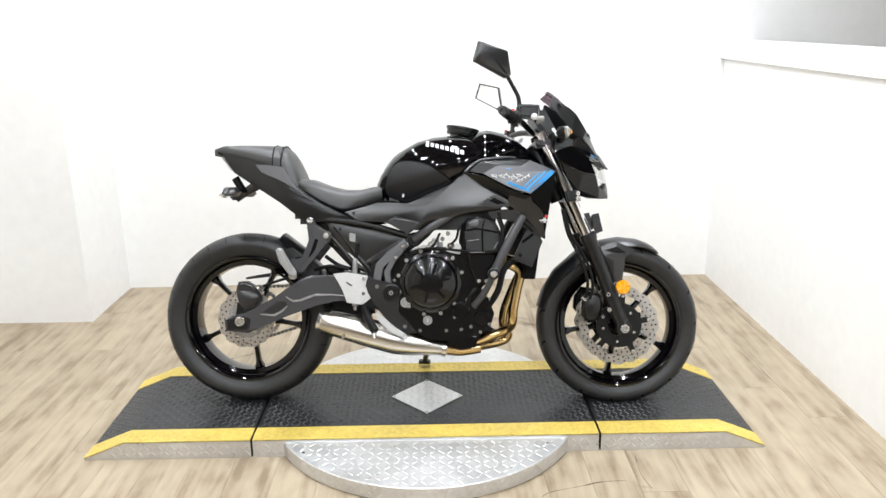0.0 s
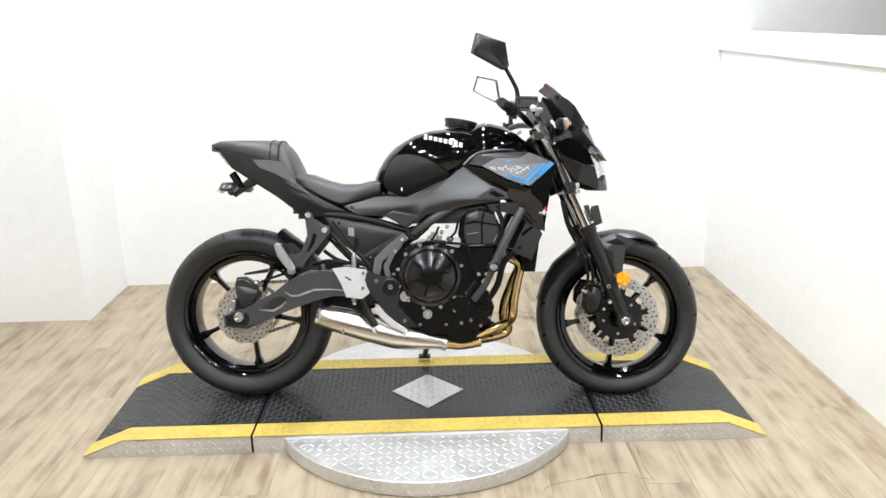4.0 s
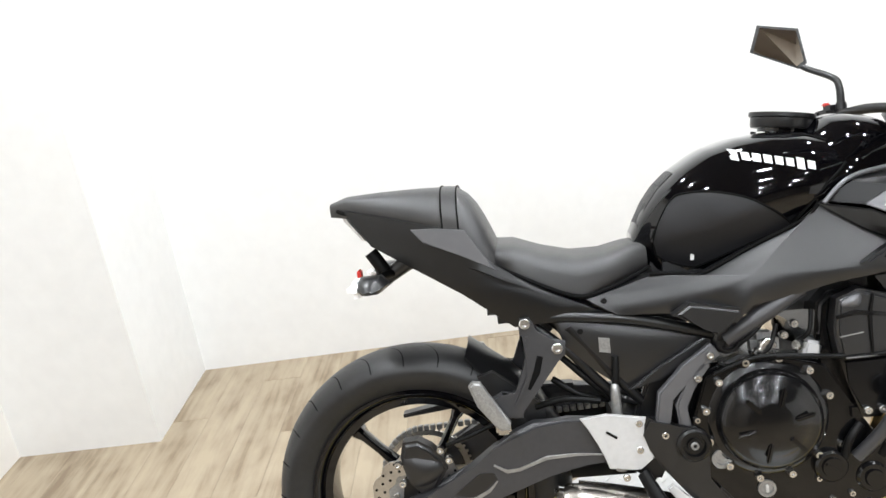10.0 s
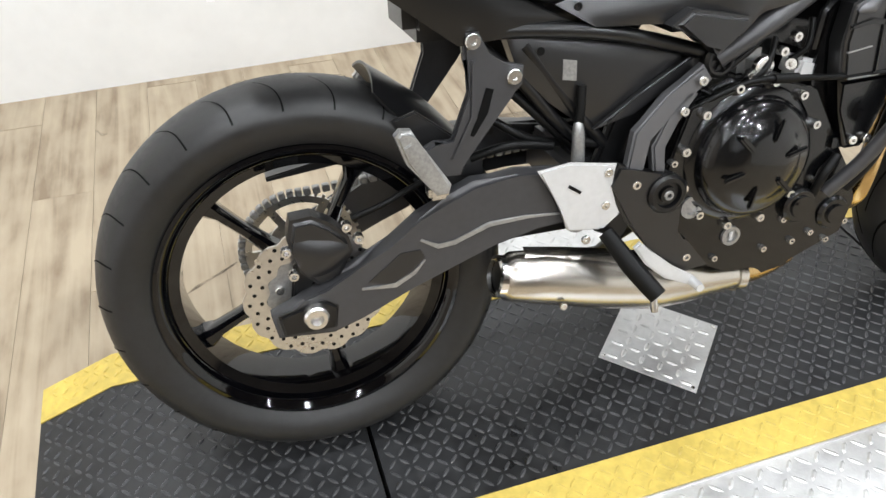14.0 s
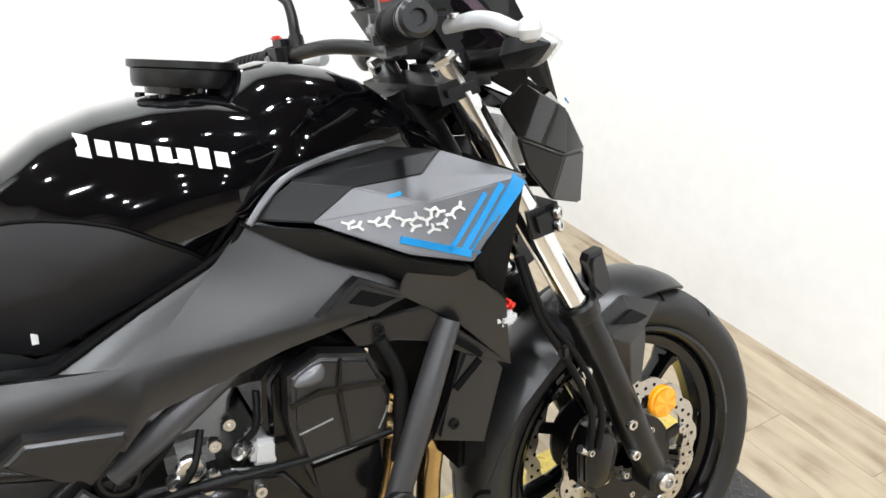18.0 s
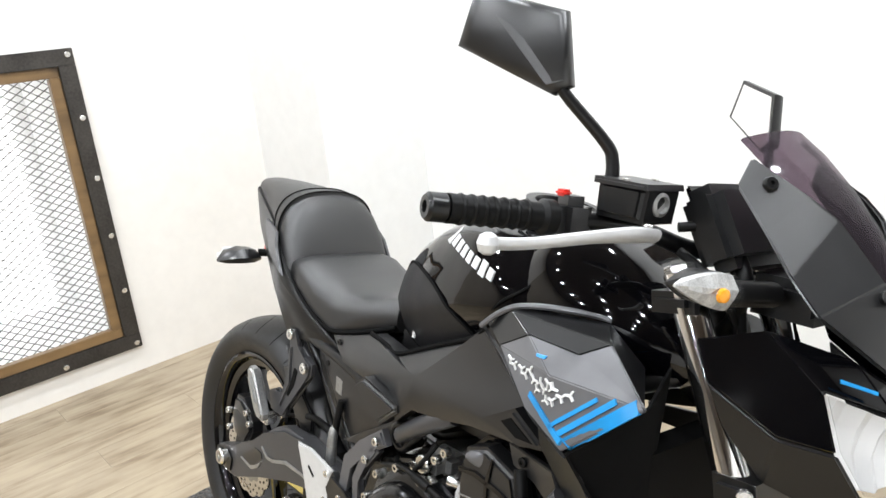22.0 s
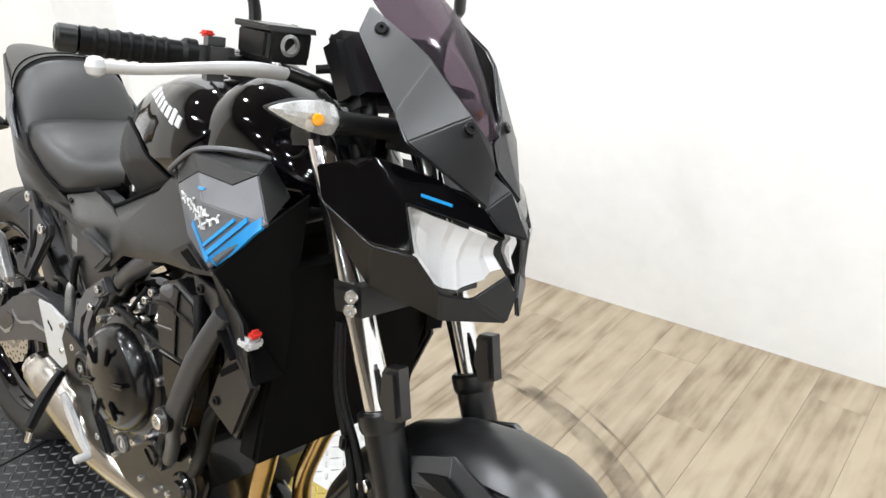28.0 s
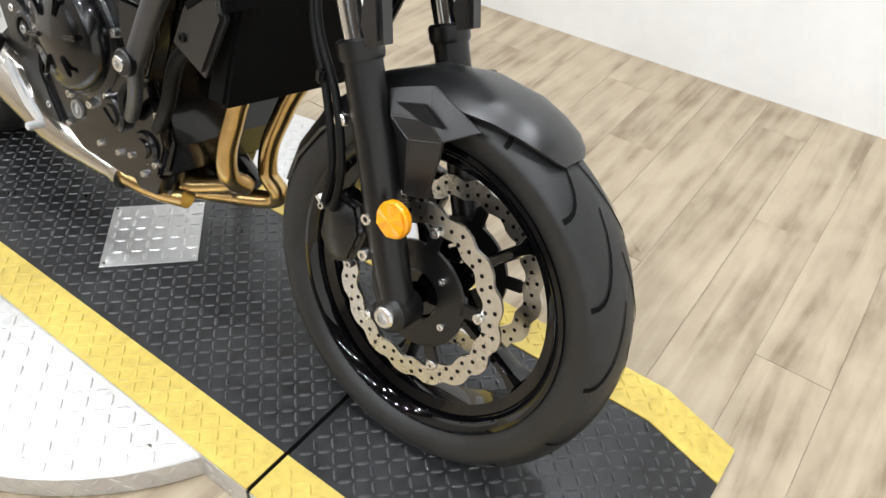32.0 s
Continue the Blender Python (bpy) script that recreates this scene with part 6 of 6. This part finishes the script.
# ---- handlebar ----
bar = part("handlebar", rod([(0.273, -0.345, 1.054), (0.312, -0.222, 1.049), (0.350, -0.13, 1.042), (0.385, -0.06, 1.020), (0.400, 0.0, 1.015), (0.400, 0.05, 1.020), (0.360, 0.13, 1.028), (0.318, 0.235, 1.017), (0.282, 0.352, 1.006)], 0.011, 14), SATIN, bike, "satin black handlebar")
for flip, ends in ((False, ((0.269, -0.360, 1.055), (0.309, -0.232, 1.049))), (True, ((0.278, 0.365, 1.005), (0.316, 0.243, 1.016)))):
    a, b = Vector(ends[0]), Vector(ends[1])
    name = "grip" if not flip else "grip_left"
    grip = part(name, rod([a + (b - a) * s for s in (0, 0.12, 0.5, 0.86, 0.9, 1.0)], [0.017, 0.0165, 0.0165, 0.0165, 0.021, 0.021], 20, 1), SOFT, bar, "ribbed black rubber grip")
    for k in range(7):
        q = a + (b - a) * (0.12 + 0.1 * k)
        part("grip_rib", lathe([(0.0172, -0.003), (0.0182, 0), (0.0172, 0.003), (0.0165, 0.003), (0.0165, -0.003)], q, toward(b - a), 20), SOFT, grip)
    part("bar_end", lathe([(0.013, 0), (0.0165, 0.003), (0.0165, 0.022), (0.013, 0.026), (0.007, 0.026), (0.006, 0.018)], a, toward(a - b), 24, closed=False), SATIN, bar, "black bar end weight")
    box = part("switch_housing" if not flip else "switch_housing_left", block(b + (b - a).normalized() * 0.024, (0.046, 0.046, 0.056), 0.012, Matrix.Rotation(math.atan2((b - a).y, (b - a).x) - (math.pi / 2 if not flip else -math.pi / 2), 3, "Z")), BLACK, bar, "black switch housing")
    c = b + (b - a).normalized() * 0.018
    part("red_button", block((c.x - 0.006, c.y, c.z + 0.030), (0.016, 0.016, 0.008), 0.003), RED, box, "red switch")
    part("switch_button", block((c.x - 0.024, c.y, c.z), (0.008, 0.018, 0.012), 0.003), DULL, box)
tank_ob = part("brake_reservoir", slab([(0.335, 1.056), (0.335, 1.094), (0.342, 1.100), (0.398, 1.098), (0.404, 1.092), (0.400, 1.054)], -0.192, -0.118, 0.008, seg=3), SATIN, bar, "black brake fluid reservoir")
part("reservoir_lid", slab([(0.332, 1.094), (0.332, 1.102), (0.404, 1.100), (0.406, 1.093)], -0.194, -0.116, 0.003), BLACK, tank_ob)
part("sight_glass", lathe([(0.014, 0), (0.014, 0.006), (0.010, 0.008), (0.009, 0.003)], (0.399, -0.158, 1.077), toward((1, -0.1, 0)), 24, closed=False), DULL, tank_ob, "round reservoir sight glass")
for y in (-0.183, -0.127):
    part("lid_screw", knob((0.37, y, 1.100), 0.005, 0.003, (0, 0, 1)), BOLT, tank_ob)
lever = part("brake_lever", rod([(0.405, -0.165, 1.042), (0.410, -0.215, 1.046), (0.402, -0.27, 1.044), (0.380, -0.34, 1.036), (0.368, -0.380, 1.035)], [0.010, 0.011, 0.0085, 0.0075, 0.008], 14, 6, flat=0.75), SILVER, bar, "silver brake lever with a ball end")
part("lever_ball", lathe([(0.004, -0.011), (0.009, -0.008), (0.0115, 0), (0.009, 0.008), (0.004, 0.011)], (0.366, -0.387, 1.035), "Z", 18, closed=False), SILVER, lever)
part("lever_bolt", knob((0.405, -0.180, 1.050), 0.007, 0.006, (0, 0, 1), hollow=0.003), BOLT, lever)
clutch_lever = part("clutch_lever", rod([(0.375, 0.19, 1.008), (0.370, 0.24, 1.005), (0.345, 0.31, 0.993), (0.325, 0.345, 0.990)], [0.010, 0.010, 0.008, 0.009], 12, flat=0.75), SILVER, bar, "silver clutch lever")
part("brake_hose", rod([(0.40, -0.11, 1.05), (0.43, -0.08, 1.05), (0.46, -0.07, 1.00), (0.48, -0.06, 0.90), (0.50, -0.07, 0.80)], 0.006), SOFT, bar, "black brake hose")
MR = [(0.186, -0.272, 1.306), (0.286, -0.216, 1.284), (0.299, -0.208, 1.200), (0.280, -0.218, 1.188), (0.168, -0.276, 1.238)]
ML = [(0.213, 0.340, 1.258), (0.292, 0.298, 1.234), (0.304, 0.288, 1.152), (0.288, 0.296, 1.140), (0.194, 0.346, 1.196)]
for pts, stem, side in ((MR, [(0.336, -0.163, 1.085), (0.334, -0.164, 1.118), (0.326, -0.172, 1.140), (0.292, -0.212, 1.190), (0.276, -0.222, 1.215)], -1), (ML, [(0.340, 0.205, 1.040), (0.340, 0.210, 1.085), (0.332, 0.224, 1.108), (0.296, 0.288, 1.142), (0.282, 0.298, 1.165)], 1)):
    post = part("mirror" if side < 0 else "mirror_left", rod(stem, [0.009, 0.008, 0.0075, 0.007, 0.006], 14), SATIN, bike, "black angular rear-view mirror on a bent stem")
    part("stem_base", knob(Vector(stem[0]) - Vector((0, 0, 0.02)), 0.012, 0.03, (0, 0, 1)), SATIN, post)
    c = sum((Vector(p) for p in pts), Vector()) / 5
    n = (Vector(pts[1]) - Vector(pts[0])).cross(Vector(pts[3]) - Vector(pts[0])).normalized()
    if n.x < 0:
        n = -n
    outline = curve([Vector(p) for p in pts], 1, True)
    rings = [[p - n * 0.008 for p in outline], [p + n * 0.002 for p in outline], [c + (p - c) * 0.95 + n * 0.010 for p in outline], [c + (p - c) * 0.80 + n * 0.015 for p in outline]]
    part("shell", loft(rings), BLACK, post, "matte black mirror shell", 50)
    ridge = [c + (Vector(pts[0]) - c) * 0.86 + n * 0.0135, c + (Vector(pts[3]) - c) * 0.80 + n * 0.016, c + (Vector(pts[2]) - c) * 0.86 + n * 0.0135]
    part("shell_ridge", loft([[q - n * 0.003 for q in ridge], ridge]), BLACK, post, "raised triangular face of the mirror shell", 30)
    face = [c + (p - c) * 0.88 for p in outline]
    part("mirror_glass", loft([[p - n * 0.010 for p in face], [p - n * 0.0075 for p in face]]), MIRROR, post, "mirror glass")

# ---- the meshed window in the west wall ----
win = thing("window_1", pose(-2.237, 0, 0), "dark iron framed opening with expanded metal mesh and timber lining", "window", "", "structure")
A0, A1, B0, B1 = WIN_Y0 - 0.06, WIN_Y1 + 0.068, WIN_Z0 - 0.055, WIN_Z1 + 0.055
F = 0.062
for y0, y1, z0, z1 in ((A0, A1, B1 - F, B1), (A0, A1, B0, B0 + F), (A0, A0 + F, B0 + F, B1 - F), (A1 - F, A1, B0 + F, B1 - F)):
    part("iron_strip", block((-0.004, (y0 + y1) / 2, (z0 + z1) / 2), (0.026, y1 - y0, z1 - z0), 0.002), IRON, win, "dark iron frame strip")
for y in np.linspace(A0 + 0.022, A1 - 0.022, 4).tolist():
    for z in (B0 + 0.022, B1 - 0.022):
        part("frame_bolt", knob((0.009, y, z), 0.011, 0.006, (1, 0, 0), 12), BOLT, win)
for z in np.linspace(B0 + 0.022, B1 - 0.022, 6)[1:-1]:
    for y in (A0 + 0.022, A1 - 0.022):
        part("frame_bolt", knob((0.009, y, z), 0.011, 0.006, (1, 0, 0), 12), BOLT, win)
C0, C1, D0, D1 = A0 + F, A1 - F, B0 + F, B1 - F
for y0, y1, z0, z1 in ((C0, C1, D1 - 0.04, D1), (C0, C1, D0, D0 + 0.04), (C0, C0 + 0.04, D0 + 0.04, D1 - 0.04), (C1 - 0.04, C1, D0 + 0.04, D1 - 0.04)):
    part("timber_stop", block((-0.022, (y0 + y1) / 2, (z0 + z1) / 2), (0.038, y1 - y0, z1 - z0), 0.003), RUST, win, "stained timber stop")
cell, tall = 0.024, 0.0155
verts, faces = [], []
ny, nz = int((C1 - C0) / cell) + 2, int((D1 - D0) / tall) + 2


def wire(p, q, w=0.0034):
    d = (q - p).normalized()
    s = Vector((0, -d.z, d.y)) * w / 2
    o = Vector((w / 2, 0, 0))
    n = len(verts)
    for e in (p, q):
        verts.extend([tuple(e + s + o), tuple(e - s + o), tuple(e - s - o), tuple(e + s - o)])
    for k in range(4):
        faces.append((n + k, n + (k + 1) % 4, n + 4 + (k + 1) % 4, n + 4 + k))


for i in range(ny):
    for j in range(nz):
        if (i + j) % 2:
            continue
        p = Vector((-0.045, C0 + i * cell / 1.0, D0 + j * tall))
        for s in (-1, 1):
            q = p + Vector((0, s * cell, tall))
            if C0 - 0.001 <= min(p.y, q.y) and max(p.y, q.y) <= C1 + 0.02 and q.z <= D1:
                wire(p, q)
tagged(raw("expanded_mesh", verts, faces, MESHWIRE, win, "galvanised expanded metal mesh"), kind="stuff")
# the recess behind the mesh, kept bright by an added glowing panel
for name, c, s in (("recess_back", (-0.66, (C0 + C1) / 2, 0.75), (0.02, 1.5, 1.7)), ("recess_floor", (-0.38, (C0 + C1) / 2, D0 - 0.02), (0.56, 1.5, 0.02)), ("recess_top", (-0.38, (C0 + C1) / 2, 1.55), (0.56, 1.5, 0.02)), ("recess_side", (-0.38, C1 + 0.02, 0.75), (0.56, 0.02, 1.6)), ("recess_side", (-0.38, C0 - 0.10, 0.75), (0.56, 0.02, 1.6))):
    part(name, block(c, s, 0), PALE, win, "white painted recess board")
part("light_panel", block((-0.60, (C0 + C1) / 2, 0.80), (0.01, 0.62, 1.2), 0), glow("recess_glow", (1, 1, 1), 1.1), win, "glowing white panel added to brighten the recess")

# ---- the floor planks ----
floor = part("floor", block((1.0, -3.8, -0.06), (6.9, 11.1, 0.112), 0), SUBFLOOR)
tagged(floor, "light weathered oak plank vinyl floor with scuffs", "floor", "", "structure")
PW, PL = 0.152, 1.22
shapes = {}


def plank_mesh(w, l):
    key = (round(w, 3), round(l, 3))
    if key not in shapes:
        bm = block((0, 0, -0.002), (w - 0.0009, l - 0.0009, 0.004), 0)
        for e in bm.edges:
            e.smooth = False
        me = bpy.data.meshes.new("plank")
        bm.to_mesh(me)
        bm.free()
        me.materials.append(PLANK)
        shapes[key] = me
    return shapes[key]


stray = random.Random(4)
X0, X1, Y0, Y1 = -2.34, 1.66, -3.4, 1.60
for i in range(int((X1 - X0) / PW) + 1):
    y = Y0 - (0.0, 0.41, 0.82)[i % 3] - stray.uniform(0, 0.2)
    while y < Y1:
        a, b = max(y, Y0), min(y + PL, Y1)
        if b - a > 0.05:
            plank = new("plank", plank_mesh(PW, round(b - a, 2)))
            plank.location = (X0 + (i + 0.5) * PW, (a + b) / 2, 0.0)
            plank.parent = floor
        y += PL
far = part("far_floor", block((0.95, -6.25, -0.002), (6.6, 5.66, 0.004), 0), PLANK, floor, "the same oak planks towards the far wall")

# swing mark of the turning ramp, scuffed into the planks
SCUFF = stain("floor_scuff", (0.05, 0.038, 0.028), 0.42)
for r0, r1, a0, a1 in ((0.985, 1.040, 28, 92), (1.075, 1.085, 40, 84)):
    bm = bmesh.new()
    ends = [[bm.verts.new((r * math.cos(radians(a)), r * math.sin(radians(a)) - 0.08, 0.0012)) for r in (r0 + 0.02 * (abs(s - 0.5) * 2) ** 4, r1 - 0.02 * (abs(s - 0.5) * 2) ** 4 if r1 - r0 > 0.03 else r1)] for s, a in ((k / 40, a0 + (a1 - a0) * k / 40) for k in range(41))]
    for p, q in zip(ends, ends[1:]):
        bm.faces.new((p[0], p[1], q[1], q[0]))
    part("scuff_mark", bm, SCUFF, floor, "dark curved scuff on the planks")

# fine cracks and nicks in the planks
CRACK = stain("floor_crack", (0.09, 0.065, 0.045), 0.85)
for line, w in (([(0.357, -0.669), (0.392, -0.618), (0.508, -0.584), (0.578, -0.563), (0.663, -0.559), (0.684, -0.584), (0.735, -0.602)], 0.005), ([(0.734, -0.400), (0.722, -0.479), (0.723, -0.546), (0.735, -0.602)], 0.004), ([(-0.922, 0.428), (-0.884, 0.456), (-0.828, 0.487), (-0.793, 0.510)], 0.010), ([(-1.123, 1.218), (-1.104, 1.186), (-1.091, 1.190)], 0.012)):
    way = curve([(x, y, 0.0012) for x, y in line], 4)
    bm = bmesh.new()
    rows = []
    for k, q in enumerate(way):
        d = (way[min(k + 1, len(way) - 1)] - way[max(k - 1, 0)]).normalized()
        side = Vector((-d.y, d.x, 0)) * w * (0.25 + 0.75 * math.sin(math.pi * k / (len(way) - 1))) * stray.uniform(0.3, 0.7)
        rows.append((bm.verts.new(q - side), bm.verts.new(q + side)))
    for p, q in zip(rows, rows[1:]):
        bm.faces.new((p[0], p[1], q[1], q[0]))
    part("crack", bm, CRACK, floor, "fine dark crack in the planks")
